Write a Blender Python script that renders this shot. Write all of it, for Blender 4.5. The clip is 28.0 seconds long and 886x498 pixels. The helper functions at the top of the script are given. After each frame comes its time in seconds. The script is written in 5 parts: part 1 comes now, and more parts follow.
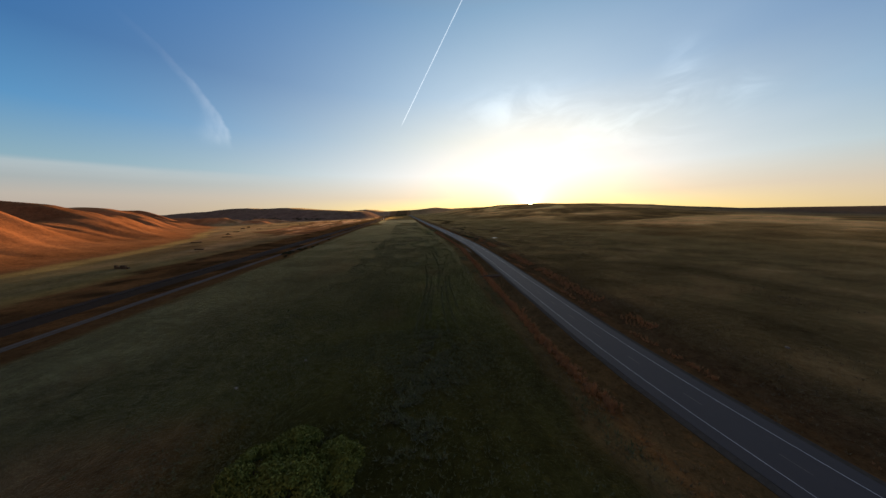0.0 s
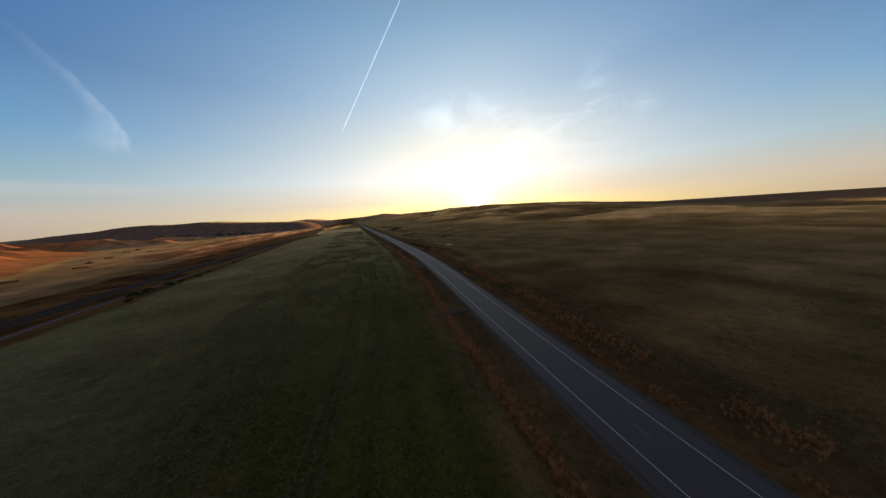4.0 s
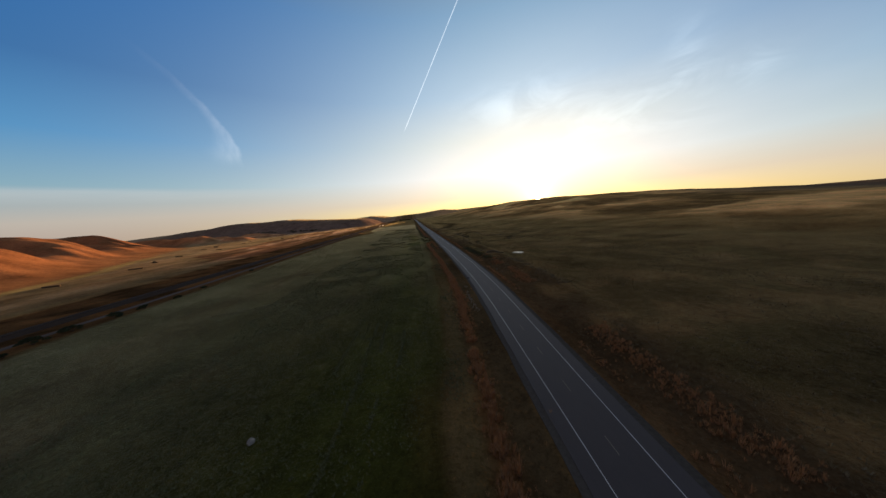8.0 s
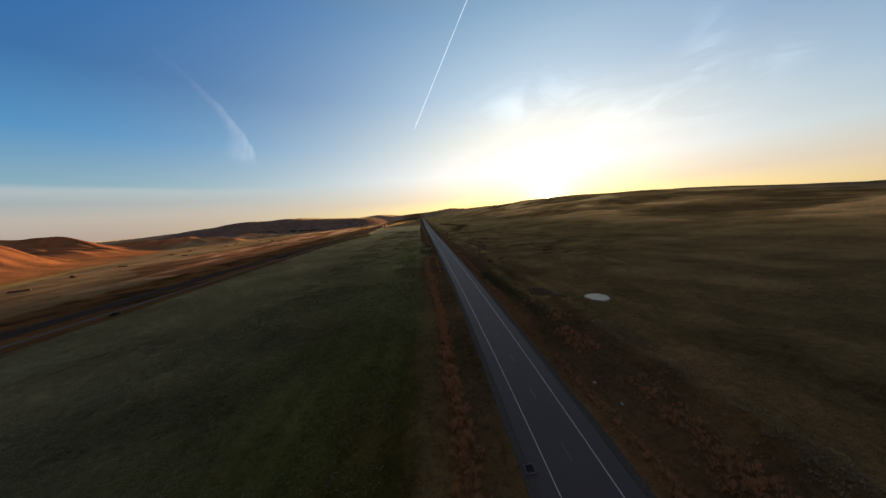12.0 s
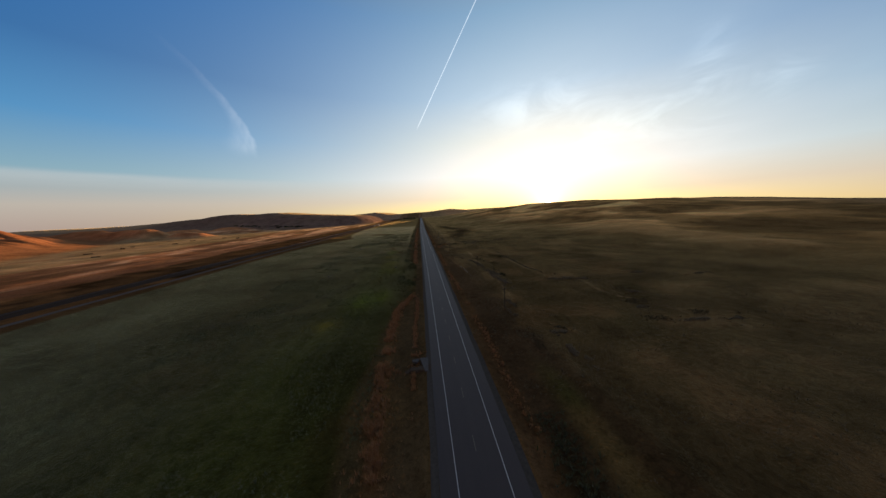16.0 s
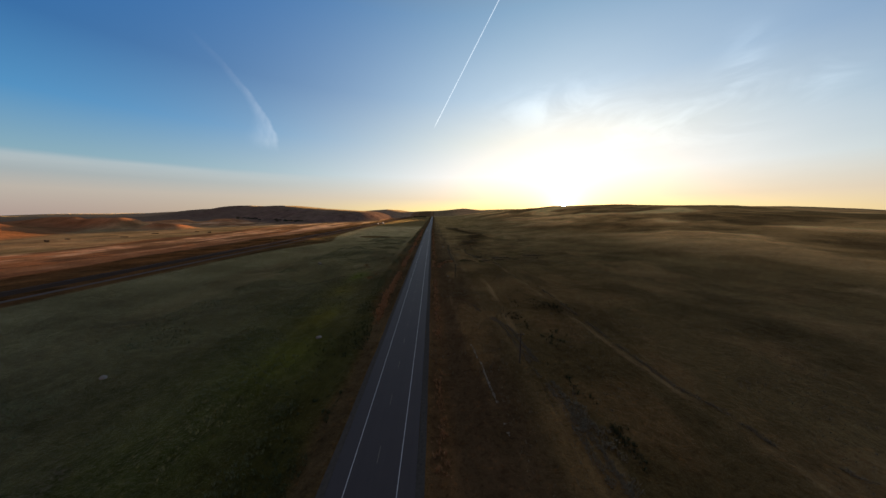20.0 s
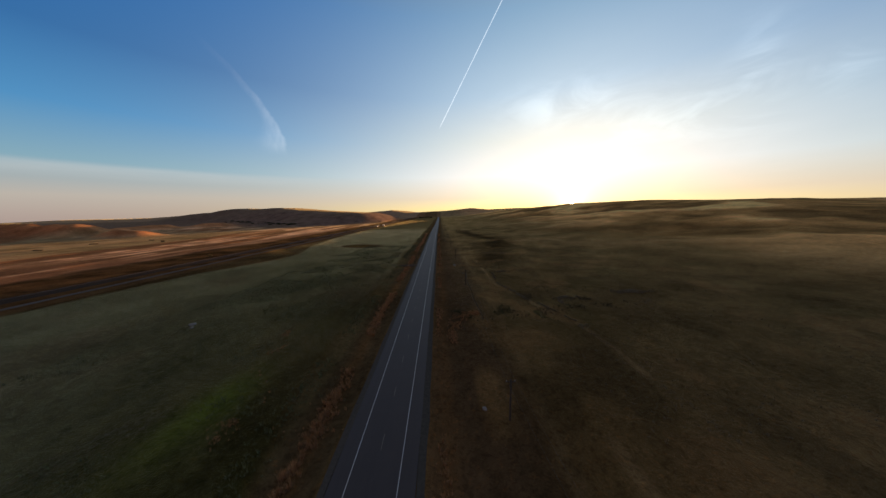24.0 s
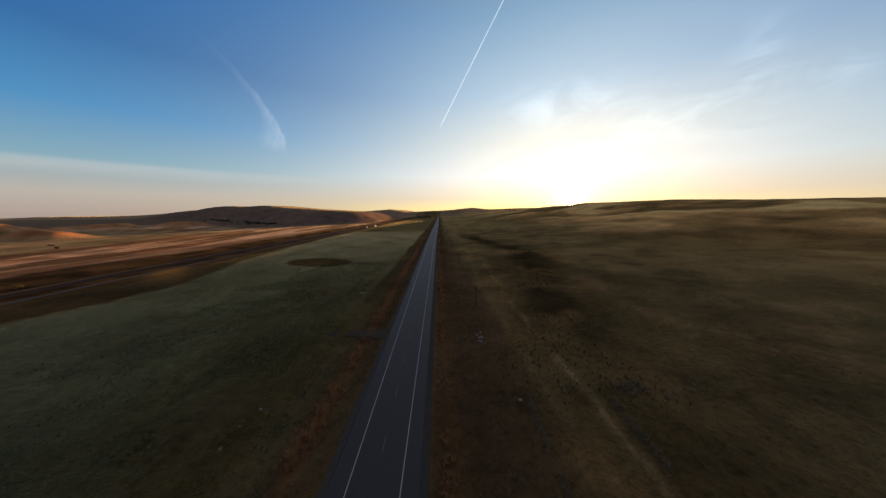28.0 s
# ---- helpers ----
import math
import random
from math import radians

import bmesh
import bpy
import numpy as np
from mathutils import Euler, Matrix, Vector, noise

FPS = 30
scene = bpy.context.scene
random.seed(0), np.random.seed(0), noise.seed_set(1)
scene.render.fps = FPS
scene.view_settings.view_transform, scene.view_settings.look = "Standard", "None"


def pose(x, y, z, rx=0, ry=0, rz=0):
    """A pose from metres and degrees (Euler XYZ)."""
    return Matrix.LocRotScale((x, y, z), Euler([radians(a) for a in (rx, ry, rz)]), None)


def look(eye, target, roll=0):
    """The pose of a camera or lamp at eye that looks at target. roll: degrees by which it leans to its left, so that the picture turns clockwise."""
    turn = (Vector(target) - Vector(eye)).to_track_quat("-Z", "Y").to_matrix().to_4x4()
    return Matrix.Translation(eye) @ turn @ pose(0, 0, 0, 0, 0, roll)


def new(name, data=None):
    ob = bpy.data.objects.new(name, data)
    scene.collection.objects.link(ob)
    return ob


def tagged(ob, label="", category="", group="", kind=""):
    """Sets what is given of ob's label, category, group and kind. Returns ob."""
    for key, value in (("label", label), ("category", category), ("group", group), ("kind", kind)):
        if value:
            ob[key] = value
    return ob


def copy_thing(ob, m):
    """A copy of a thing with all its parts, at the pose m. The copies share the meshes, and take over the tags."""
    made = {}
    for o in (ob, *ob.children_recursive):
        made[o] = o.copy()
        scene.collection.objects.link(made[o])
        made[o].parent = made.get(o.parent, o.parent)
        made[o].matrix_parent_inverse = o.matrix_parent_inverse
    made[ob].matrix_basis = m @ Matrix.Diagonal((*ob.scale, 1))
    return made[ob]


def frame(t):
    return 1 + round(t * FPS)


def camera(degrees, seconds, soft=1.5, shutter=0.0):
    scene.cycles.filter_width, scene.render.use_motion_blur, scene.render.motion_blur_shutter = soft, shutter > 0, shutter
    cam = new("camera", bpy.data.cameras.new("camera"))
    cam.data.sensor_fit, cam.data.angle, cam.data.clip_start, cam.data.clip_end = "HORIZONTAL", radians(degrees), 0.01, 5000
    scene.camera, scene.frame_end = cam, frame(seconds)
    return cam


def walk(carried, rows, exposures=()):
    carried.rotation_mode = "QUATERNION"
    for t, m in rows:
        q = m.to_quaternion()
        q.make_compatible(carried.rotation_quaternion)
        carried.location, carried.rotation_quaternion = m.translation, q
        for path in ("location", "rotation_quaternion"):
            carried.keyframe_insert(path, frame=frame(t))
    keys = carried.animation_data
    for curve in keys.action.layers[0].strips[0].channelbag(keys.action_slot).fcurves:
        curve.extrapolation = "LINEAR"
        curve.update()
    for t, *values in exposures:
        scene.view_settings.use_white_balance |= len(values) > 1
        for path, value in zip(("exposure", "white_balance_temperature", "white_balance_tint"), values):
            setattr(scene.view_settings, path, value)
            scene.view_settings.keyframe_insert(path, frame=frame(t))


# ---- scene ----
# camera: t, x, y, z, yaw, pitch, roll
cam = camera(119.2, 28.0, soft=1.45)
PATH = [
    (0.0, -68.28, 0.00, 33.49, -8.56, -8.18, 1.08),
    (0.5, -67.54, 5.98, 33.38, -15.22, -8.07, 5.40),
    (1.0, -66.19, 11.97, 33.28, -20.65, -8.36, 6.32),
    (1.5, -64.14, 17.43, 32.63, -21.71, -7.89, 4.64),
    (2.0, -61.68, 23.36, 32.11, -21.98, -7.65, 3.96),
    (2.5, -59.56, 29.42, 32.23, -22.14, -7.68, 4.30),
    (3.0, -57.43, 35.47, 32.41, -22.21, -7.70, 4.42),
    (3.5, -55.40, 41.27, 32.63, -20.41, -7.53, 3.98),
    (5.5, -46.19, 75.09, 33.51, -18.67, -7.86, 3.70),
    (6.0, -42.72, 85.21, 33.51, -18.59, -8.00, 3.60),
    (6.5, -39.12, 95.71, 33.44, -15.03, -7.80, -0.39),
    (7.0, -36.04, 106.26, 33.22, -11.81, -7.91, -1.53),
    (7.5, -34.01, 117.36, 32.91, -9.70, -7.81, 1.89),
    (8.0, -32.40, 128.19, 32.66, -6.88, -7.71, 4.84),
    (8.5, -30.38, 139.90, 32.76, -4.72, -7.62, 7.74),
    (9.0, -27.64, 152.04, 33.22, 1.04, -7.69, 3.31),
    (9.5, -26.16, 163.89, 33.39, -4.50, -7.87, 7.21),
    (10.0, -24.87, 175.71, 33.53, -4.74, -7.83, 6.30),
    (10.5, -23.35, 187.42, 33.68, -4.90, -7.83, 5.17),
    (11.0, -21.80, 199.34, 33.96, -5.06, -7.92, 5.18),
    (11.5, -20.25, 211.15, 34.38, -5.12, -7.90, 5.08),
    (12.0, -18.82, 223.06, 34.82, -4.94, -7.81, 4.63),
    (12.5, -17.97, 235.53, 35.33, -5.31, -7.88, 5.07),
    (14.5, -11.78, 282.46, 36.62, -5.50, -7.69, 4.33),
    (15.0, -9.97, 296.57, 36.83, -5.36, -7.70, 4.07),
    (15.5, -8.02, 311.76, 37.08, -4.67, -7.75, 2.26),
    (16.0, -6.31, 326.77, 37.29, -5.03, -7.79, 2.28),
    (16.5, -4.81, 341.01, 37.50, -5.46, -7.82, 2.84),
    (17.0, -3.18, 354.30, 37.65, -6.20, -7.85, 5.56),
    (17.5, -0.82, 367.34, 37.68, -6.32, -7.83, 5.62),
    (18.0, 1.90, 381.20, 37.66, -5.83, -7.84, 4.93),
    (18.5, 4.60, 395.87, 37.61, -4.85, -7.89, 2.72),
    (19.0, 6.99, 411.00, 37.58, -3.49, -7.84, 0.08),
    (19.5, 8.41, 424.60, 37.56, -3.61, -7.85, 0.67),
    (20.0, 9.33, 437.54, 37.52, -2.13, -7.88, -0.02),
    (20.5, 9.64, 449.59, 37.43, -1.41, -7.83, 0.18),
    (21.0, 10.14, 461.83, 37.31, -0.82, -7.81, 0.62),
    (21.5, 10.75, 473.39, 37.18, -0.74, -7.82, 1.25),
    (23.5, 10.29, 531.29, 37.15, -0.65, -7.83, 1.19),
    (24.0, 10.19, 545.52, 37.08, -0.72, -7.84, 0.90),
    (24.5, 10.07, 560.17, 36.98, -0.63, -7.86, 0.70),
    (25.0, 9.89, 574.42, 36.82, -0.59, -7.83, 0.36),
    (25.5, 9.65, 587.70, 36.52, -0.51, -7.86, 0.31),
    (26.0, 9.45, 601.80, 36.21, -0.49, -7.82, 0.36),
    (26.5, 9.46, 615.36, 35.93, -0.66, -7.85, 0.54),
    (27.0, 9.47, 629.54, 35.87, -0.63, -7.85, 0.36),
    (27.5, 9.22, 643.42, 35.97, -0.67, -7.83, 0.43),
    (28.0, 8.69, 656.87, 36.17, -0.81, -7.90, 0.43),
]
walk(cam, [(t, pose(x, y, z, 90 + p, r, yaw)) for t, x, y, z, yaw, p, r in PATH], [(0, 1.0), (28, 1.0)])

# ---- sky, sun and exposure ----
SUN_AZ, SUN_EL = 26.8, 1.95


def direction(az, el):
    a, e = radians(az), radians(el)
    return Vector((math.sin(a) * math.cos(e), math.cos(a) * math.cos(e), math.sin(e)))


class Nodes:
    """Short-hand for a node tree."""

    def __init__(self, tree):
        self.t = tree
        tree.nodes.clear()

    def add(self, kind, ins=()):
        n = self.t.nodes.new(kind)
        for key, val in dict(ins).items():
            self.put(n.inputs[key], val)
        return n

    def put(self, sock, val):
        if isinstance(val, bpy.types.NodeSocket):
            self.t.links.new(val, sock)
        else:
            sock.default_value = val

    def m(self, op, a, b=0.0, c=0.0, clamp=False):
        n = self.add("ShaderNodeMath")
        n.operation, n.use_clamp = op, clamp
        for i, v in enumerate((a, b, c)):
            self.put(n.inputs[i], v)
        return n.outputs[0]

    def v(self, op, a, b=(0, 0, 0)):
        n = self.add("ShaderNodeVectorMath")
        n.operation = op
        self.put(n.inputs[0], a)
        self.put(n.inputs[1], b)
        return n.outputs["Value"] if op in ("DOT_PRODUCT", "LENGTH") else n.outputs[0]

    def ramp(self, fac, stops):
        n = self.add("ShaderNodeValToRGB")
        els = n.color_ramp.elements
        while len(els) < len(stops):
            els.new(0.5)
        for e, (p, c) in zip(els, stops):
            e.position = p
            e.color = (*c, 1) if len(c) == 3 else c
        self.put(n.inputs[0], fac)
        return n.outputs[0]

    def mix(self, fac, a, b, kind="MIX"):
        n = self.add("ShaderNodeMix")
        n.data_type, n.blend_type = "RGBA", kind
        self.put(n.inputs[0], fac)
        for i, v in ((6, a), (7, b)):
            self.put(n.inputs[i], (*v, 1) if isinstance(v, tuple) and len(v) == 3 else v)
        return n.outputs[2]

    def noise(self, vec, scale, detail=4.0, rough=0.55, distort=0.0):
        n = self.add("ShaderNodeTexNoise")
        self.put(n.inputs["Vector"], vec)
        n.inputs["Scale"].default_value = scale
        n.inputs["Detail"].default_value = detail
        n.inputs["Roughness"].default_value = rough
        n.inputs["Distortion"].default_value = distort
        return n.outputs[0]

    def smooth(self, x, lo, hi):
        n = self.add("ShaderNodeMapRange")
        n.interpolation_type, n.clamp = "SMOOTHSTEP", True
        self.put(n.inputs[0], x)
        n.inputs[1].default_value, n.inputs[2].default_value = lo, hi
        return n.outputs[0]


def make_sky():
    w = bpy.data.worlds.new("sky")
    scene.world = w
    w.use_nodes = True
    N = Nodes(w.node_tree)
    d = N.v("NORMALIZE", N.add("ShaderNodeTexCoord").outputs["Generated"])
    xyz = N.add("ShaderNodeSeparateXYZ", {0: d})
    el = N.m("MULTIPLY", N.m("ARCSINE", xyz.outputs[2]), 180 / math.pi)
    az = N.m("MULTIPLY", N.m("ARCTAN2", xyz.outputs[0], xyz.outputs[1]), 180 / math.pi)
    toward = N.v("DOT_PRODUCT", d, tuple(direction(SUN_AZ, 1.25)))
    ang = N.m("MULTIPLY", N.m("ARCCOSINE", N.m("MINIMUM", toward, 1.0)), 180 / math.pi)

    def bell(x, mid, width):
        q = N.m("DIVIDE", N.m("SUBTRACT", x, mid), width)
        return N.m("EXPONENT", N.m("MULTIPLY", N.m("MULTIPLY", q, q), -1.0))

    def fall(x, width):
        return N.m("EXPONENT", N.m("DIVIDE", x, -width))

    # evening sky: warm dust at the horizon, blue above, paler in the quarter of the sun
    height60 = N.m("DIVIDE", el, 60.0, clamp=True)
    quarter = bell(az, 22.0, 44.0)
    base = N.mix(quarter, N.ramp(height60, SKY_FAR), N.ramp(height60, SKY_NEAR))
    # rosy glow of the dusk sky opposite the sun
    behind = N.smooth(N.v("DOT_PRODUCT", d, tuple(-direction(SUN_AZ, 0.0))), 0.0, 0.8)
    base = N.mix(N.m("MULTIPLY", behind, N.smooth(el, 55.0, 10.0)), base, (0.34, 0.235, 0.20))
    # aureole round the low sun
    up = N.m("MAXIMUM", el, 0.0)
    halo = N.mix(bell(ang, 0.0, 18.0), (0, 0, 0), SKY_HALO)
    core = N.mix(fall(ang, 4.0), (0, 0, 0), SKY_CORE)
    spot = N.mix(fall(ang, 1.6), (0, 0, 0), (2.4, 1.5, 0.5))
    disc = N.mix(N.smooth(ang, 0.55, 0.25), (0, 0, 0), (40.0, 30.0, 16.0))
    col = base
    for layer in (halo, core):
        col = N.mix(1.0, col, layer, "ADD")
    # low air reddens what shines through it
    col = N.mix(N.m("MULTIPLY", fall(up, 1.3), fall(ang, 22.0)), col, N.mix(1.0, col, (0.98, 0.80, 0.46), "MULTIPLY"))
    for layer in (spot, disc):
        col = N.mix(1.0, col, layer, "ADD")
    # thin cirrus, contrail, feather of cloud and a long low streak
    flat = N.add("ShaderNodeCombineXYZ", {0: N.m("DIVIDE", xyz.outputs[0], N.m("ADD", N.m("MAXIMUM", xyz.outputs[2], 0.0), 0.12)),
                                               1: N.m("DIVIDE", xyz.outputs[1], N.m("ADD", N.m("MAXIMUM", xyz.outputs[2], 0.0), 0.12)), 2: 0.0}).outputs[0]
    wisps = N.smooth(N.noise(N.v("MULTIPLY", d, (6.0, 6.0, 15.0)), 1.0, 7.0, 0.58, 0.6), 0.36, 0.72)
    veil = N.smooth(N.noise(flat, 0.9, 4.0, 0.6), 0.38, 0.66)
    def puff(a0, aw, e0, ew, gain):
        return N.m("MULTIPLY", N.m("MULTIPLY", bell(az, a0, aw), bell(el, e0, ew)), gain)
    where = N.m("ADD", N.m("ADD", puff(24.0, 10.0, 19.5, 3.2, 0.55), puff(40.0, 12.0, 14.0, 3.6, 0.5)), N.m("ADD", puff(55.6, 2.2, 15.5, 1.8, 0.55), puff(49.0, 2.5, 18.0, 6.0, 0.4)))
    broad = N.m("MULTIPLY", puff(36.0, 26.0, 16.0, 12.0, 0.16), N.m("MULTIPLY_ADD", veil, 0.8, 0.2))
    cir = N.m("MULTIPLY", wisps, where, clamp=True)
    fil = N.noise(N.v("MULTIPLY", d, (40.0, 40.0, 9.0)), 1.0, 5.0, 0.6)
    # contrail
    a, b = direction(0.1, 16.8), direction(12.9, 35.3)
    n = a.cross(b).normalized()
    ax = (b - a).normalized()
    off = N.m("ABSOLUTE", N.v("DOT_PRODUCT", d, tuple(n)))
    along = N.v("DOT_PRODUCT", N.v("SUBTRACT", d, tuple(a)), tuple(ax))
    ragged = N.m("MULTIPLY_ADD", fil, 0.0016, 0.0004)
    trail = N.m("MULTIPLY", N.smooth(N.m("DIVIDE", off, ragged), 1.3, 0.3), N.m("MULTIPLY", N.smooth(along, -0.002, 0.03), N.smooth(along, 1.1, 0.9)))
    front = N.m("GREATER_THAN", N.v("DOT_PRODUCT", d, tuple((a + b).normalized())), 0.3)
    trail = N.m("MULTIPLY", trail, front)
    # feather
    s = N.m("DIVIDE", N.m("SUBTRACT", el, 11.3), 14.5)
    line = N.m("SUBTRACT", -29.2, N.m("MULTIPLY", N.m("POWER", N.m("MAXIMUM", s, 0.0), 1.9), 10.5))
    dx = N.m("ADD", N.m("SUBTRACT", az, line), N.m("MULTIPLY_ADD", N.noise(N.v("MULTIPLY", d, (9.0, 9.0, 22.0)), 1.0, 5.0, 0.6), 1.5, -0.75))
    side = N.m("MULTIPLY", N.smooth(dx, 0.45, -0.1), N.smooth(N.m("DIVIDE", dx, N.m("MULTIPLY_ADD", N.smooth(s, 0.45, 0.05), 3.4, 1.6)), -1.0, -0.05))
    feather = N.m("MULTIPLY", side, N.m("MULTIPLY", N.smooth(s, -0.06, 0.10), N.m("MULTIPLY", N.smooth(s, 1.05, 0.1), N.m("MULTIPLY_ADD", fil, 2.0, -0.25))))
    streak = N.m("MULTIPLY", N.m("MULTIPLY", N.smooth(el, 7.4, 6.6), N.smooth(el, 4.8, 6.5)), N.m("MULTIPLY", N.smooth(az, -14.0, -50.0), N.smooth(az, -110.0, -70.0)))
    streak = N.m("MULTIPLY", streak, N.m("MULTIPLY_ADD", N.noise(N.v("MULTIPLY", d, (6.0, 6.0, 60.0)), 1.0, 4.0), 1.0, 0.3))
    for mask, c in ((broad, (0.40, 0.35, 0.29)), (cir, (0.32, 0.36, 0.38)), (trail, (0.45, 0.44, 0.42)), (feather, (0.15, 0.13, 0.115)), (streak, (0.13, 0.085, 0.055))):
        col = N.mix(mask, col, N.mix(1.0, col, c, "ADD"))
    nishita = N.add("ShaderNodeTexSky")
    nishita.sky_type, nishita.sun_disc = "NISHITA", False
    nishita.sun_elevation, nishita.sun_rotation = radians(3.0), radians(SUN_AZ)
    bg1 = N.add("ShaderNodeBackground", {0: N.mix(1.0, nishita.outputs[0], (0.18, 0.20, 0.20), "MULTIPLY"), 1: 0.05})
    bg2 = N.add("ShaderNodeBackground", {0: col, 1: SKY_GAIN})
    tot = N.add("ShaderNodeAddShader", {0: bg1.outputs[0], 1: bg2.outputs[0]})
    N.add("ShaderNodeOutputWorld", {0: tot.outputs[0]})


SKY_GAIN = 0.485
SKY_FAR = [(0.0, (0.388, 0.309, 0.300)), (0.05, (0.462, 0.419, 0.385)), (0.125, (0.186, 0.358, 0.467)), (0.233, (0.04, 0.241, 0.513)), (0.367, (0.008, 0.119, 0.351)), (0.567, (0.0, 0.107, 0.37)), (0.82, (0.07, 0.09, 0.14)), (1.0, (0.12, 0.10, 0.09))]
SKY_NEAR = [(0.0, (1.35, 1.10, 0.433)), (0.05, (0.914, 0.775, 0.60)), (0.125, (1.0, 0.97, 0.95)), (0.233, (0.76, 0.81, 0.79)), (0.367, (0.46, 0.62, 0.77)), (0.567, (0.23, 0.39, 0.571)), (0.82, (0.10, 0.11, 0.15)), (1.0, (0.12, 0.10, 0.09))]
SKY_HALO = (0.26, 0.16, 0.08)
SKY_CORE = (0.1, 0.32, 0.50)
make_sky()

sun = new("sun", bpy.data.lights.new("sun", "SUN"))
sun.data.energy, sun.data.angle, sun.data.color = 4.9, radians(0.55), (1.0, 0.54, 0.25)
sun.matrix_world = look(direction(SUN_AZ, SUN_EL) * 100, (0, 0, 0))

# ---- materials ----
def material(name):
    m = bpy.data.materials.new(name)
    m.use_nodes = True
    return m, Nodes(m.node_tree)


def finish(N, color, rough=0.8, bump=None, strength=0.3, dist=0.05, metal=0.0, sheen=0.0, spec=0.5):
    p = N.add("ShaderNodeBsdfPrincipled", {"Base Color": (*color, 1) if isinstance(color, tuple) else color, "Roughness": rough, "Metallic": metal, "Specular IOR Level": spec})
    if sheen:
        p.inputs["Sheen Weight"].default_value = sheen
        p.inputs["Sheen Roughness"].default_value = 0.5
    if bump is not None:
        b = N.add("ShaderNodeBump", {"Strength": strength, "Distance": dist, "Height": bump})
        N.t.links.new(b.outputs[0], p.inputs["Normal"])
    N.add("ShaderNodeOutputMaterial", {0: p.outputs[0]})
    return p


def simple(name, color, rough=0.7, vary=0.25, scale=3.0, metal=0.0, bump=0.2, sheen=0.0, spec=0.4):
    """A plain surface with grain at two scales."""
    m, N = material(name)
    pos = N.add("ShaderNodeTexCoord").outputs["Object"]
    a = N.noise(pos, scale, 5.0)
    b = N.noise(pos, scale * 9.0, 3.0)
    rnd = N.add("ShaderNodeObjectInfo").outputs["Random"]
    f = N.m("ADD", N.m("MULTIPLY_ADD", a, 1.2, -0.1), N.m("MULTIPLY_ADD", b, 0.5, -0.25))
    f = N.m("ADD", f, N.m("MULTIPLY_ADD", rnd, 0.3, -0.15))
    lo = tuple(c * (1 - vary) for c in color)
    hi = tuple(min(1.0, c * (1 + vary)) for c in color)
    col = N.mix(N.m("ADD", f, 0.0, clamp=True), lo, hi)
    finish(N, col, rough, b, bump, 0.03, metal, sheen, spec)
    return m


def island(name, lo, hi, rough=0.8, sheen=0.0, trans=0.0):
    """Leaves and blades: colour changes from piece to piece."""
    m, N = material(name)
    r = N.add("ShaderNodeNewGeometry").outputs["Random Per Island"]
    pos = N.add("ShaderNodeTexCoord").outputs["Object"]
    f = N.m("ADD", N.m("MULTIPLY", r, 0.6), N.m("MULTIPLY", N.noise(pos, 0.15, 3.0), 0.4))
    p = finish(N, N.mix(f, lo, hi), rough, sheen=sheen, spec=0.2)
    p.inputs["Subsurface Weight"].default_value = 0.0
    return m


def ground_material():
    m, N = material("grassland")
    pos = N.add("ShaderNodeTexCoord").outputs["Object"]
    a = N.add("ShaderNodeAttribute")
    a.attribute_name = "cover"
    big = N.noise(pos, 0.03, 6.0, 0.6)
    mid = N.noise(pos, 0.35, 8.0, 0.74)
    # faint strokes along the valley, as mown and grazed grass shows
    comb = N.noise(N.v("MULTIPLY", pos, (0.9, 0.12, 1.0)), 1.0, 5.0, 0.6)
    fine = N.noise(pos, 3.2, 5.0, 0.7)
    tuft = N.noise(pos, 1.1, 3.0, 0.6, 0.6)
    f = N.m("ADD", N.m("MULTIPLY_ADD", big, 1.7, -0.25), N.m("MULTIPLY_ADD", mid, 1.5, -0.75))
    f = N.m("ADD", f, N.m("MULTIPLY_ADD", comb, 0.3, -0.15))
    f = N.m("ADD", f, N.m("MULTIPLY_ADD", fine, 0.9, -0.45))
    f = N.m("MAXIMUM", N.m("ADD", f, 0.42), 0.15)
    # shadow between the clumps painted as dark gaps, and bleached tips on them
    f = N.m("MULTIPLY", f, N.m("MULTIPLY_ADD", N.smooth(tuft, 0.50, 0.36), -0.28, 1.05))
    col = N.mix(1.0, a.outputs["Color"], N.add("ShaderNodeCombineXYZ", {0: f, 1: f, 2: f}).outputs[0], "MULTIPLY")
    dry = N.smooth(N.noise(pos, 0.9, 6.0, 0.7), 0.54, 0.68)
    col = N.mix(N.m("MULTIPLY", dry, 0.42), col, N.mix(1.0, col, (2.0, 1.45, 1.0), "MULTIPLY"))
    h = N.m("ADD", N.m("MULTIPLY", mid, 0.5), N.m("MULTIPLY", fine, 0.5))
    q = finish(N, col, 0.95, h, 0.9, 0.45, sheen=0.05, spec=0.0)
    # sheen brightens grass at low view angles in place of haze
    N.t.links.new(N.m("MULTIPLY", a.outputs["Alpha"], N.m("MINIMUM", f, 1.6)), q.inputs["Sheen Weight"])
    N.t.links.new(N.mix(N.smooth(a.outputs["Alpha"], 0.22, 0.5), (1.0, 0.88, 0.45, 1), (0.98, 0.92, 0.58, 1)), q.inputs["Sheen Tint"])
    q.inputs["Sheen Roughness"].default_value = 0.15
    return m


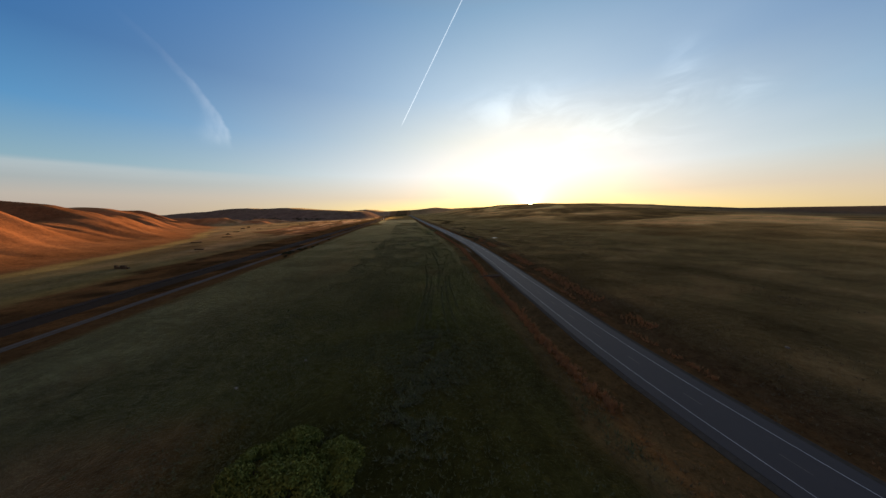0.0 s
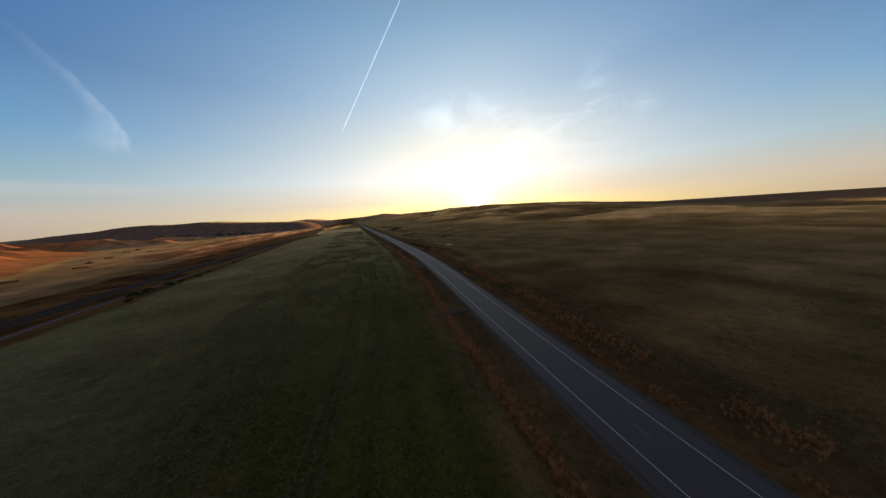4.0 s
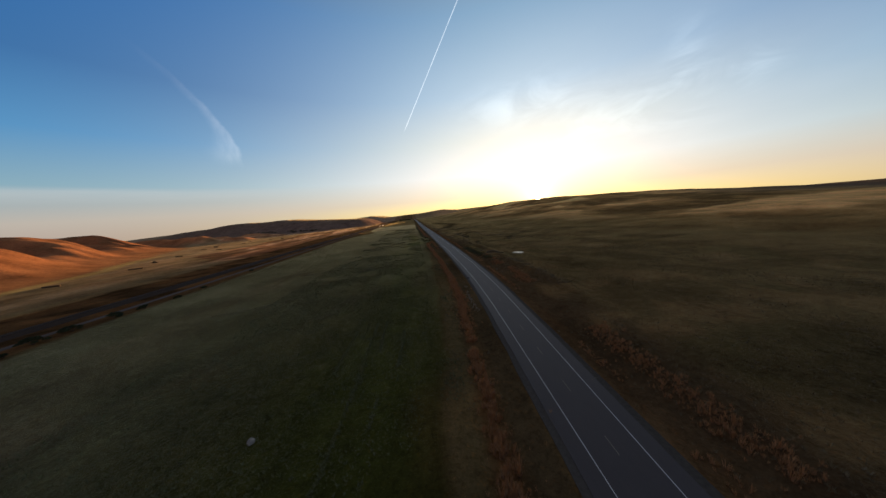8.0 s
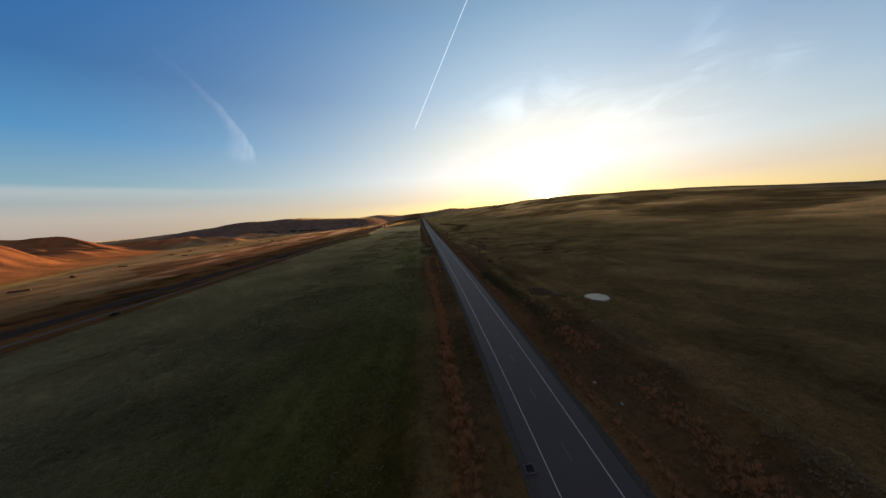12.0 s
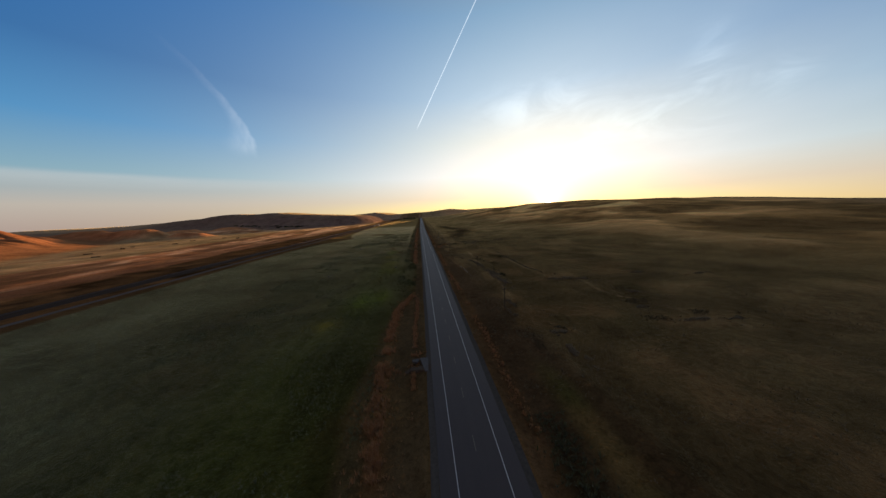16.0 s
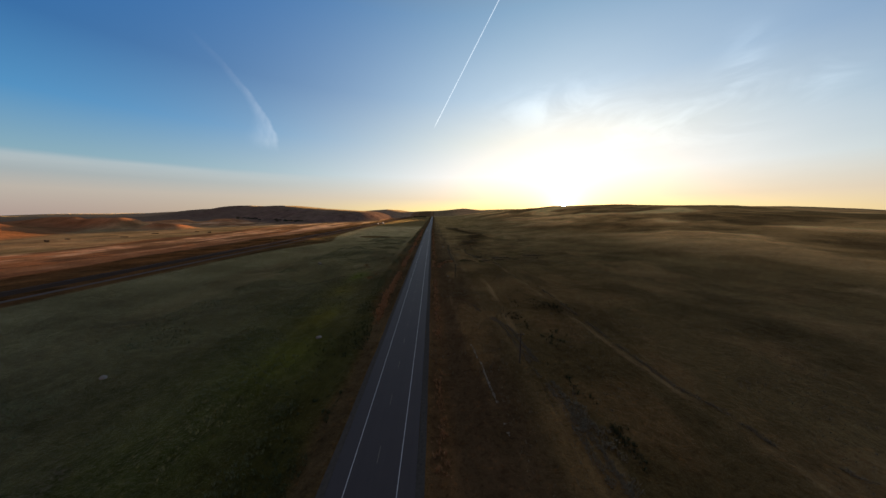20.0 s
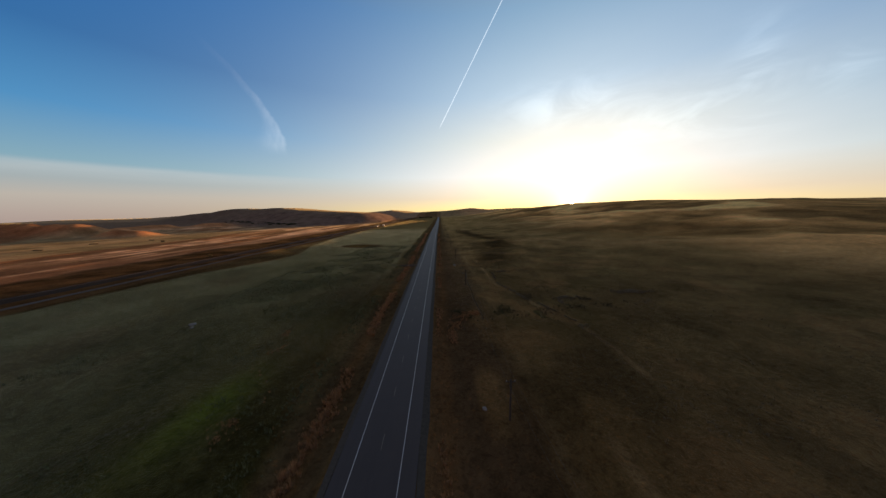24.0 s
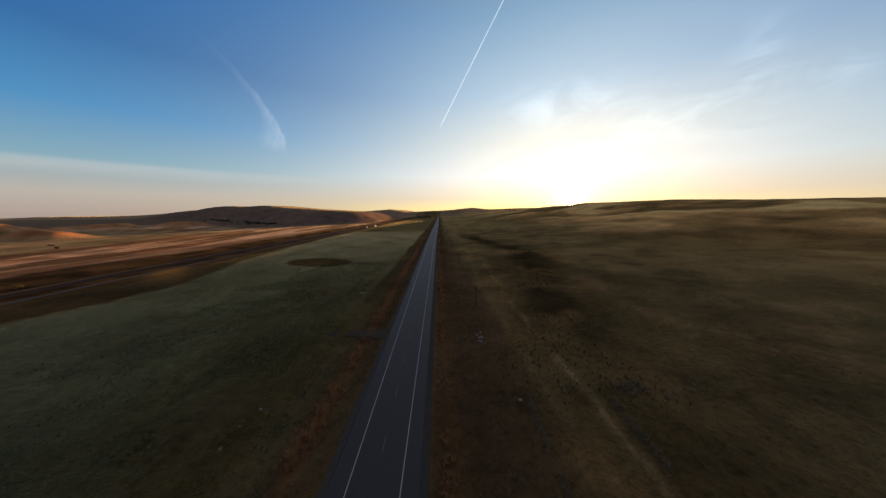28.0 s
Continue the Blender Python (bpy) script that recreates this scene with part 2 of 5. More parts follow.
def asphalt_material():
    m, N = material("asphalt")
    pos = N.add("ShaderNodeTexCoord").outputs["Object"]
    fine = N.noise(pos, 25.0, 4.0, 0.7)
    streak = N.noise(N.v("MULTIPLY", pos, (0.8, 0.015, 1.0)), 1.0, 5.0, 0.6)
    blot = N.noise(pos, 0.25, 6.0, 0.6)
    f = N.m("ADD", N.m("MULTIPLY", streak, 0.6), N.m("MULTIPLY_ADD", blot, 0.5, -0.1))
    col = N.mix(f, (0.040, 0.030, 0.029), (0.065, 0.050, 0.047))
    crack = N.smooth(N.m("ABSOLUTE", N.m("SUBTRACT", N.noise(N.v("MULTIPLY", pos, (0.35, 0.10, 1.0)), 1.0, 7.0, 0.7), 0.5)), 0.006, 0.0)
    col = N.mix(N.m("MULTIPLY", crack, 0.5), col, (0.03, 0.03, 0.03))
    finish(N, col, N.m("MULTIPLY_ADD", fine, 0.3, 0.55), fine, 0.25, 0.02, spec=0.35)
    return m


MAT_GROUND = ground_material()
MAT_ASPHALT = asphalt_material()
MAT_PAINT = simple("road_paint", (0.50, 0.49, 0.46), 0.6, 0.25, 1.5)
MAT_YELLOW = simple("yellow_paint", (0.15, 0.13, 0.09), 0.6, 0.3, 1.5)
MAT_DIRT = simple("packed_dirt", (0.074, 0.053, 0.036), 0.95, 0.4, 1.2, bump=0.5, spec=0.03)
MAT_GRAVEL = simple("gravel", (0.075, 0.064, 0.052), 0.95, 0.4, 2.0, bump=0.6, spec=0.03)
MAT_PALE = simple("pale_track_gravel", (0.125, 0.103, 0.084), 0.95, 0.35, 0.8, bump=0.5, spec=0.03)
MAT_BALLAST = simple("dark_ballast", (0.050, 0.033, 0.022), 0.95, 0.45, 1.5, bump=0.8, spec=0.03)
MAT_STEEL = simple("worn_rail_steel", (0.066, 0.046, 0.035), 0.8, 0.3, 2.0, metal=0.1)
MAT_SLEEPER = simple("weathered_sleeper", (0.050, 0.036, 0.026), 0.9, 0.35, 3.0, spec=0.03)
MAT_WOOD = simple("weathered_wood", (0.06, 0.046, 0.036), 0.9, 0.35, 4.0)
MAT_CONCRETE = simple("concrete", (0.36, 0.35, 0.33), 0.85, 0.25, 2.0)
MAT_OLD_CONCRETE = simple("old_concrete", (0.105, 0.096, 0.087), 0.9, 0.4, 1.5, bump=0.5, spec=0.05)
MAT_STONE = simple("pale_stone", (0.22, 0.195, 0.165), 0.9, 0.3, 2.0, bump=0.6)
MAT_DARK = simple("dark_iron", (0.02, 0.02, 0.022), 0.6, 0.3, 6.0, metal=0.6)
MAT_WIRE = simple("weathered_wire", (0.10, 0.092, 0.085), 0.75, 0.1, 6.0, metal=0.2)
MAT_HAY = simple("grey_brown_hay", (0.10, 0.075, 0.048), 0.95, 0.4, 3.0, bump=0.8, spec=0.03)
MAT_WHITE = simple("white_painted_metal", (0.75, 0.74, 0.72), 0.5, 0.1, 2.0)

# ---- terrain ----
def hashed(ix, iy, seed):
    h = (ix.astype(np.int64) * 374761393 + iy.astype(np.int64) * 668265263 + seed * 974634777) & 0x7FFFFFFF
    h = ((h ^ (h >> 13)) * 1274126177) & 0x7FFFFFFF
    h = h ^ (h >> 16)
    return (h & 0xFFFF) / 65535.0


def vnoise(x, y, seed):
    x0, y0 = np.floor(x), np.floor(y)
    fx, fy = x - x0, y - y0
    fx, fy = fx * fx * (3 - 2 * fx), fy * fy * (3 - 2 * fy)
    a, b = hashed(x0, y0, seed), hashed(x0 + 1, y0, seed)
    c, d = hashed(x0, y0 + 1, seed), hashed(x0 + 1, y0 + 1, seed)
    return (a * (1 - fx) + b * fx) * (1 - fy) + (c * (1 - fx) + d * fx) * fy


def fbm(x, y, scale, seed, octaves=4, gain=0.5):
    """Smooth noise of about -1..1 with features of the given size in metres."""
    tot, amp, s = 0.0, 1.0, 0.0
    for o in range(octaves):
        f = 2.0 ** o / scale
        tot = tot + amp * (vnoise(x * f + 17.3 * o, y * f - 9.1 * o, seed + o) * 2 - 1)
        s += amp
        amp *= gain
    return tot / s


def step(x, lo, hi):
    t = np.clip((x - lo) / (hi - lo), 0, 1)
    return t * t * (3 - 2 * t)


def smooth_table(ys, xs):
    """A finely stepped curve through a few points of the road's line."""
    fine = np.arange(ys[0], ys[-1] + 1, 5.0)
    flat = np.interp(fine, ys, xs)
    for _ in range(3):
        flat = np.convolve(np.pad(flat, 3, mode="edge"), np.ones(7) / 7, mode="valid")
    return fine, flat


BEND_Y, BEND_X = smooth_table((-120, -60, -20, 0, 20, 40, 60, 130, 250, 350, 500, 700, 1000, 1500), (14.0, 12.6, 10.1, 6.3, 2.5, 0.0, -0.3, -0.1, 0.0, 0.97, 0.75, -0.33, -1.6, 0.0))


def road_x(y):
    """The road's centre line: a slow bend that runs out into a straight."""
    y = np.asarray(y, float)
    u = 240.0 - y
    return -0.0495 * (u + np.sqrt(u * u + 1600.0)) + np.interp(y, BEND_Y, BEND_X)


RAIL_X = -192.0


def rail_x(y):
    return RAIL_X - 0.00002 * np.maximum(np.asarray(y, float) - 700, 0) ** 2 * 0.6


RIDGE_Y = (-3000, 0, 200, 400, 560, 700, 850, 1000, 1150, 1300, 1550, 1850, 2080, 2450, 3500, 5200)
RIDGE_Z = (10, 4, 6, 10, 15, 25, 40, 53, 60, 66, 72, 71, 62, 65, 38, 50)
LEFT_Y = (-3000, -200, 100, 300, 442, 520, 565, 610, 670, 740, 800, 1000, 1250, 1600, 5200)
LEFT_Z = (50, 60, 62, 62, 62, 57, 52, 55, 52, 48, 60, 20, 10, 0, 0)
HILL_U = (-100, 0, 100, 300, 550, 800, 1100, 1400, 1700, 2000, 2500, 4200)
HILL_Z = (0, 40, 46, 54, 66, 84, 80, 93, 90, 75, 66, 7)
FAR_X = (-3500, -1700, -1200, -900, -600, -350, -100, 150, 400, 700, 1200, 4000)
FAR_Z = (27, 22, 60, 67, 87, 51, 62, 69, 71, 29, 63, 10)
FOOT_Y = (-3000, 0, 200, 330, 530, 640, 830, 1100, 1500, 2200, 5200)
FOOT_X = (-300, -305, -320, -360, -440, -520, -620, -850, -1050, -1300, -1500)


def knolls(x, y):
    """Low lit knolls at the far end of the left-hand hills."""
    wob = 18 * fbm(x, y, 60, 91, 3)
    a = np.exp(-((y - 1052 + 0.22 * (x + 700) + wob) / 42) ** 2) * step(x, -670, -735) * step(x, -1080, -900)
    b = np.exp(-((y - 1048 + 0.5 * wob) / 26) ** 2) * step(x, -560, -600) * step(x, -690, -645)
    c = np.exp(-((y - 1230 + wob) / 34) ** 2) * step(x, -520, -570) * step(x, -760, -660)
    return a, b, c


def ahead(y):
    """Valley marks lie a little further along the road past each survey stretch."""
    return y + 7.5 * step(np.asarray(y, float), 305, 330) + 22 * step(np.asarray(y, float), 500, 650)


MARK_Y = np.arange(-3500.0, 5600.0, 2.0)
MARK_AT = ahead(MARK_Y)


def mark(y):
    """The mark that stands at y: ahead() turned round."""
    return np.interp(y, MARK_AT, MARK_Y)


def height(x, y):
    """Ground height over the whole valley."""
    d = x - road_x(y)
    y = mark(y)
    calm = 1 - 0.55 * step(x, -165, -235)
    z = (0.25 * fbm(x, y, 60, 3) + 0.08 * fbm(x, y, 9, 5, 2)) * calm
    r = np.abs(d)
    # road bed and ditches
    bed = step(r, 9.0, 6.5)
    z = z * step(r, 6.0, 20.0) - 0.9 * step(r, 6.4, 10.5) * step(r, 21.0, 13.5) - 0.16 * bed
    # bank above the right ditch and a shallow stream course
    z = z + 0.9 * np.exp(-((d - 27 - 5 * fbm(x * 0, y, 70, 8)) / 3.0) ** 2) * step(y, 180, 260) * step(y, 420, 340)
    # right-hand hills: long slope up to a ridge
    zr = np.interp(y, RIDGE_Y, RIDGE_Z)
    up = step(x + 50 * fbm(x, y, 320, 21, 3), 45, 690)
    fold_r = fbm(x, y, 140, 12, 4)
    z = z + zr * up * (1 - 0.85 * step(x, 780, 1900)) * (1 + 0.10 * fbm(x, y, 230, 11, 4) * step(x, 100, 350)) + 10.0 * fold_r * step(x, 90, 330) * step(x, 640, 420) + 3.6 * fbm(x, y, 95, 13, 3) * step(x, 420, 640) * step(x, 1500, 900)
    # left-hand hills with gullies that run down to the fields
    zl = np.interp(y, LEFT_Y, LEFT_Z)
    foot = np.interp(y, FOOT_Y, FOOT_X) + 22 * fbm(x * 0.3, y, 110, 31, 3)
    run = foot - x
    up = 0.5 * step(run, -5, 120) + 0.5 * step(run, 40, 175)
    fold = np.abs(fbm(x * 0.30 + y * 0.2, y, 120, 33, 3, 0.5))
    rill = np.abs(fbm(x * 0.25 + y * 0.15, y, 46, 38, 3, 0.5))
    spur = 1.0 - 0.12 * (1 - np.clip(rill * 3.2, 0, 1)) * step(run, 0, 40) * step(run, 260, 120) - 0.46 * (1 - np.clip(fold * 3.0, 0, 1)) * step(run, 0, 60) * step(run, 330, 150)
    z = z + zl * up * spur * (1 + 0.10 * fbm(x, y, 260, 35, 3)) + 1.2 * fbm(x, y, 45, 36, 3) * step(run, 0, 60)
    mound = step(fbm(x, y * 0.8, 90, 45, 2), 0.0, 0.5) * step(x, -600, -700) * step(x, -1000, -860) * step(y, 1020, 1120) * step(y, 1800, 1600)
    ka, kb, kc = knolls(x, y)
    crest = 1 + 0.25 * fbm(x, y, 55, 92, 3)
    z = z + 15 * mound * (1 - np.clip(ka + kb, 0, 1)) + (25 * ka + 13 * kb + 5 * kc) * crest
    # long dark hill that comes in slantwise from the left, and far hills that close the valley
    u = (-(x + 300) * 0.81 + (y - 1640) * 0.586)
    w = (x + 300) * 0.586 + (y - 1640) * 0.81
    hz = np.interp(u, HILL_U, HILL_Z) * (1 + 0.05 * fbm(x, y, 300, 41, 4))
    z = z + hz * step(w + 40 * fbm(x, y, 260, 42, 3), -330, -10) * step(w, 900, 60) * step(u, -90, 40) * step(x, -215, -330)
    fz = np.interp(x, FAR_X, FAR_Z)
    z = z + step(y, 3100, 4000) * fz * (1 + 0.05 * fbm(x, y, 700, 51, 4))
    back = step(y, -900, -2600)
    z = z + back * (50 + 20 * fbm(x, y, 900, 57, 3))
    # dip of the wet hollow in the hayfield
    z = z - 0.5 * np.exp(-(((x + 82) / 26) ** 2 + ((y - 824) / 16) ** 2))
    return z


def height_at(x, y):
    return float(height(np.array([float(x)]), np.array([float(y)]))[0])


def rust_row(y):
    """Offset from the road of the tall dry grass on the left-hand verge."""
    return np.interp(y, (0, 250, 300, 355, 380, 420, 440, 520, 540, 1000), (-15.0, -14.2, -15.6, -15.6, -18.0, -17.6, -12, -11.2, -12.6, -12.8))


def hay_edge(y):
    """Offset from the road of the hayfield's near side, which comes up to the road for a stretch."""
    return np.interp(y, (400, 434, 450, 508, 545, 580), (-21.4, -13.5, -11.6, -11.8, -17.0, -21.0))


def row_gap(y):
    """0 where the tall verge grass gives way to green weeds, 1 elsewhere."""
    return 1 - step(y, 432, 446) * step(y, 530, 512)


def blend(c, m, target):
    return c + (np.array(target) - c) * np.clip(m, 0, 1)[..., None]


def cover(x, y):
    """Base colour of what grows or lies on the ground, with some shade and haze painted in."""
    d = x - road_x(y)
    along_y = y
    y = mark(y)
    n1, n2, n3 = fbm(x, y, 90, 61), fbm(x, y, 28, 62), fbm(x, y, 260, 63)
    n4 = fbm(x, y * 0.25, 24, 64)
    c = np.zeros(x.shape + (3,)) + np.array((0.066, 0.057, 0.034))
    # pasture to the right
    c = blend(c, step(n1, -0.2, 0.5) * 0.7, (0.105, 0.080, 0.046))
    c = blend(c, step(n2, 0.1, 0.6) * 0.5, (0.040, 0.044, 0.024))
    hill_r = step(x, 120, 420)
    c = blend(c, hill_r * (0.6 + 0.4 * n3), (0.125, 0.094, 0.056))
    # shading of the folds painted in: crests lighter, hollows darker
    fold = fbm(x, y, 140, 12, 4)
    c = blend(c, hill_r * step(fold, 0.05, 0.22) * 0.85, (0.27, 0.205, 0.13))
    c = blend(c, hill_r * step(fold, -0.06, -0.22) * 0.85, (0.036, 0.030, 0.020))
    c = blend(c, hill_r * step(n4, 0.15, 0.6) * 0.6, (0.13, 0.10, 0.055))
    drift = np.interp(y, (690, 740, 870, 1015, 1060), (44, 56, 84, 56, 50))
    shrubs = np.exp(-((x - drift - 14 * n1) / (17 + 8 * n2)) ** 2) * step(y, 670, 730) * step(y, 1080, 1010)
    c = blend(c, shrubs * step(n2 + 0.6 * fbm(x, y, 9, 168, 3), -0.35, 0.05), (0.024, 0.021, 0.014))
    # hayfield between the road and the railway
    brink = hay_edge(y) - 2.2 * n2 - 1.6 * fbm(x, y, 8, 65, 3)
    hay = step(d, brink + 1.6, brink - 1.6) * step(x, -164, -160)
    green = np.zeros_like(c) + np.array((0.050, 0.070, 0.034))
    green = blend(green, step(n1, 0.0, 0.6), (0.040, 0.062, 0.024))
    green = blend(green, step(n4, 0.1, 0.6) * 0.5, (0.075, 0.078, 0.045))
    lush = np.exp(-((d + 38 + 8 * n1) / 15) ** 2) * step(y, 40, 90) * step(y, 640, 520) * (0.6 + 0.5 * n2)
    green = blend(green, lush * 1.2, (0.048, 0.086, 0.026))
    worn = step(d, -62 + 12 * n3, -34) * step(y, 470, 600) * step(y, 760, 690)
    green = blend(green, worn * (0.55 + 0.6 * n2), (0.055, 0.044, 0.026))
    green = blend(green, step(n2 + 0.5 * n4, 0.25, 0.6) * 0.5, (0.070, 0.060, 0.034))
    # further hay painted paler, as haze would make it look
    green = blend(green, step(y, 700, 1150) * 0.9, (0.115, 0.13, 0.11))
    sward = np.zeros(x.shape)
    for gx, gy, ga, gb, tint in ((-35, 590, 5, 12, (0.052, 0.118, 0.026)), (-36, 562, 6, 10, (0.078, 0.100, 0.028)), (-31, 530, 6, 14, (0.070, 0.098, 0.028)), (-29, 505, 7, 12, (0.050, 0.086, 0.026)),
                                 (-41, 417, 4, 4, (0.100, 0.120, 0.036)), (-33, 440, 6, 12, (0.044, 0.096, 0.024)), (-26, 446, 4, 10, (0.040, 0.078, 0.022))):
        spot = np.exp(-(((x - gx) / ga) ** 2 + ((along_y - gy) / gb) ** 2)) * (0.85 + 0.7 * n2)
        sward = np.maximum(sward, np.clip(spot, 0, 1))
        green = blend(green, spot, np.array(tint) * (1.9, 1.9, 1.2))
    bare = np.exp(-(((x + 112) / 16) ** 4 + ((y - 36) / 9) ** 4))
    green = blend(green, bare * (0.8 + 0.5 * n2), (0.095, 0.065, 0.045))
    swath = np.sin((d + 6 * fbm(x, y, 80, 167, 2)) * 2 * np.pi / 7.5)
    green = green * (1 + 0.10 * swath)[..., None]
    q = (((x + 84 + 0.30 * (y - 824)) / 25) ** 2 + ((y - 824 - 6 * n1) / 17) ** 2) + 0.25 * n2
    green = blend(green, step(q, 1.75, 1.35) * step(q, 0.95, 1.2) * step(x, -76, -96), (0.125, 0.13, 0.11))
    green = blend(green, step(q, 1.15, 0.85), (0.040, 0.027, 0.012))
    green = blend(green, step(q, 0.8, 0.4) * step(n2, 0.0, 0.4) * 0.8, (0.10, 0.072, 0.022))
    far_pool = np.exp(-(((x + 130) / 60) ** 4 + ((y - 1180) / 22) ** 4))
    green = blend(green, far_pool, (0.040, 0.032, 0.022))
    c = c + (green - c) * hay[..., None]
    # rough strips on both sides of the road
    left = (1 - hay) * step(d, -24, -22) * step(d, -6, -8)
    c = blend(c, left, (0.038, 0.036, 0.031))
    c = blend(c, left * step(d, -15.5, -17.5), (0.046, 0.047, 0.036))
    rust = np.exp(-((d - rust_row(y) + 1.2 * n2) / 1.7) ** 2) * (0.5 + 0.6 * n2) * step(y, -200, -100) * row_gap(y)
    c = blend(c, rust, (0.082, 0.052, 0.031))
    c = blend(c, left * step(n2, 0.2, 0.7) * 0.4, (0.080, 0.062, 0.036))
    right = step(d, 6, 8) * step(d, 34 + 0 * y, 22)
    c = blend(c, right * 0.9, (0.047, 0.036, 0.031))
    rust2 = np.exp(-((d - 11.0 - 1.2 * n2) / 1.5) ** 2) * (0.5 + 0.8 * n2)
    c = blend(c, rust2, (0.080, 0.052, 0.033))
    c = blend(c, right * step(n1 + n2, 0.2, 0.8) * 0.5, (0.070, 0.048, 0.035))
    # sandy curve of the old stream bank beside the pond, with a dark wet ditch below it
    near_bank = (x > 5) & (x < 50) & (along_y > 290) & (along_y < 400)
    bank = np.full(x.shape, 99.0)
    bx, by = (20.0, 20.8, 21.6, 22.4, 23.4, 24.9, 27.7, 33.5), (345, 337, 330, 324, 320, 316, 313.5, 313)
    for k in range(7):
        ex, ey = bx[k + 1] - bx[k], by[k + 1] - by[k]
        px, py = x[near_bank] - bx[k], along_y[near_bank] - by[k]
        f = np.clip((px * ex + py * ey) / (ex * ex + ey * ey), 0, 1)
        bank[near_bank] = np.minimum(bank[near_bank], np.hypot(px - f * ex, py - f * ey))
    ditch = np.exp(-((d - np.interp(along_y, (306, 325, 345, 362), (20.0, 17.5, 14.5, 12.5))) / 2.6) ** 2) * step(along_y, 296, 312) * step(along_y, 366, 350)
    c = blend(c, ditch * 0.95, (0.016, 0.020, 0.012))
    mound_b = np.exp(-(((x - 26.5) / 5.5) ** 2 + ((along_y - 319.5) / 4.5) ** 2))
    c = blend(c, mound_b * (0.75 + 0.6 * n2), (0.100, 0.088, 0.052))
    c = blend(c, np.exp(-(bank / 2.0) ** 2) * (0.35 + 0.7 * n2), (0.105, 0.094, 0.058))
    c = blend(c, np.exp(-(bank / 0.8) ** 2) * step(along_y, 324, 317) * 0.9, (0.25, 0.225, 0.18))
    weed = np.exp(-((d - 21) / 2.6) ** 2) * step(y, 318, 332) * step(y, 385, 365) * (0.6 + n2)
    c = blend(c, weed, (0.060, 0.085, 0.022))
    cow = np.exp(-((d - 30 - 0.022 * np.maximum(y - 640, 0) - 4 * fbm(x * 0, y, 45, 71)) / 1.1) ** 2) * step(y, 430, 500) * 0.2
    c = blend(c, cow, (0.17, 0.145, 0.105))
    # trails worn by cattle and wheels
    for px, py, wd, amt in (((72, 67, 63, 62, 61, 58, 56, 54, 51, 47.5, 44.5, 39.5, 38, 37.4, 36.8, 40), (444, 452, 456, 465, 492, 560, 600, 607, 614, 621, 630, 643, 655, 671, 700, 800), 0.8, 0.7),
                            ((32.7, 33.3, 34.6, 35.4, 34.3, 36.4, 38), (426, 442, 451, 464, 489, 521, 560), 1.0, 0.8), ((30.8, 31.5, 32.0, 33.0), (426, 451, 475, 500), 0.5, 0.7),
                            ((22.3, 21.8, 21.3, 20.2, 17), (469, 475, 490, 500, 540), 0.4, 0.45), ((88, 92, 80, 74, 77), (330, 380, 410, 425, 446), 0.8, 0.7), ((196, 199, 203, 206), (490, 506, 524, 545), 2.2, 0.7)):
        tx = np.interp(y, py, px) + 1.6 * fbm(x * 0, y, 14, 73, 3)
        c = blend(c, np.exp(-((x - tx) / wd) ** 2) * amt * 0.75 * step(y, py[0] - 8, py[0]) * step(y, py[-1] + 10, py[-1]) * step(fbm(x, y, 7, 75, 3), -0.3, 0.2), (0.22, 0.18, 0.125))
    patch = fbm(x, y, 17, 74, 3) * step(d, 14, 22) * step(d, 240, 120)
    c = blend(c, step(patch, 0.14, 0.4) * 0.6, (0.115, 0.085, 0.050))
    c = blend(c, step(patch, -0.12, -0.35) * 0.55, (0.034, 0.029, 0.020))
    # railway corridor: rough ground that bulges into the hayfield further on
    rim = np.interp(y, (600, 690, 735, 765, 830, 930, 1100), (-161, -150, -130, -125, -146, -158, -164)) + 3 * n2
    rail = step(x, rim + 1.5, rim - 1.5)
    c = blend(c, rail, (0.046, 0.034, 0.026))
    c = blend(c, rail * step(n2, 0.0, 0.6) * 0.6, (0.070, 0.047, 0.029))
    gold = np.exp(-(((x + 164 + 0.9 * (y - 792)) / 11) ** 4 + ((y - 792 - 4 * n2) / 24) ** 4))
    c = blend(c, gold * 0.9, (0.16, 0.10, 0.036))
    c = blend(c, np.exp(-((x - rim + 1.2) / 0.8) ** 2) * step(y, 690, 725) * step(y, 790, 765) * 0.85, (0.24, 0.21, 0.17))
    speck = fbm(x, y, 12, 166, 3)
    ragged = 9 * n2 + 11 * n1 + 6 * speck + 6 * step(y, 420, 340) - 14 * step(y, 600, 760) * step(y, 900, 820)
    c = blend(c, step(x, -174, -177) * step(x, -246 + ragged, -232 + ragged), (0.044, 0.031, 0.023))
    corridor = step(x, -174, -177) * step(x, -250, -236)
    c = blend(c, corridor * step(speck + 0.5 * n2, 0.08, 0.34) * 0.8, (0.072, 0.046, 0.030))
    c = blend(c, corridor * step(speck - 0.4 * n1, -0.12, -0.34) * 0.8, (0.016, 0.013, 0.012))
    # fields beyond the railway
    west = step(x, -232 + ragged, -240 + ragged)
    field = np.zeros_like(c) + np.array((0.108, 0.098, 0.066))
    field = blend(field, step(n1, 0.0, 0.6) * 0.5, (0.135, 0.120, 0.092))
    wet = step(x, -268 + 8 * n2, -246 + 8 * n2) * step(y, 520, 440)
    field = blend(field, wet * 0.75, (0.070, 0.076, 0.062))
    edge = -372 + 26 * n3 + 12 * n1 - 0.16 * np.clip(y - 680, 0, 500) + 70 * step(y, 560, 470)
    rough = step(x, edge - 4, edge + 4) * step(y, 455 + 22 * n2, 475 + 22 * n2)
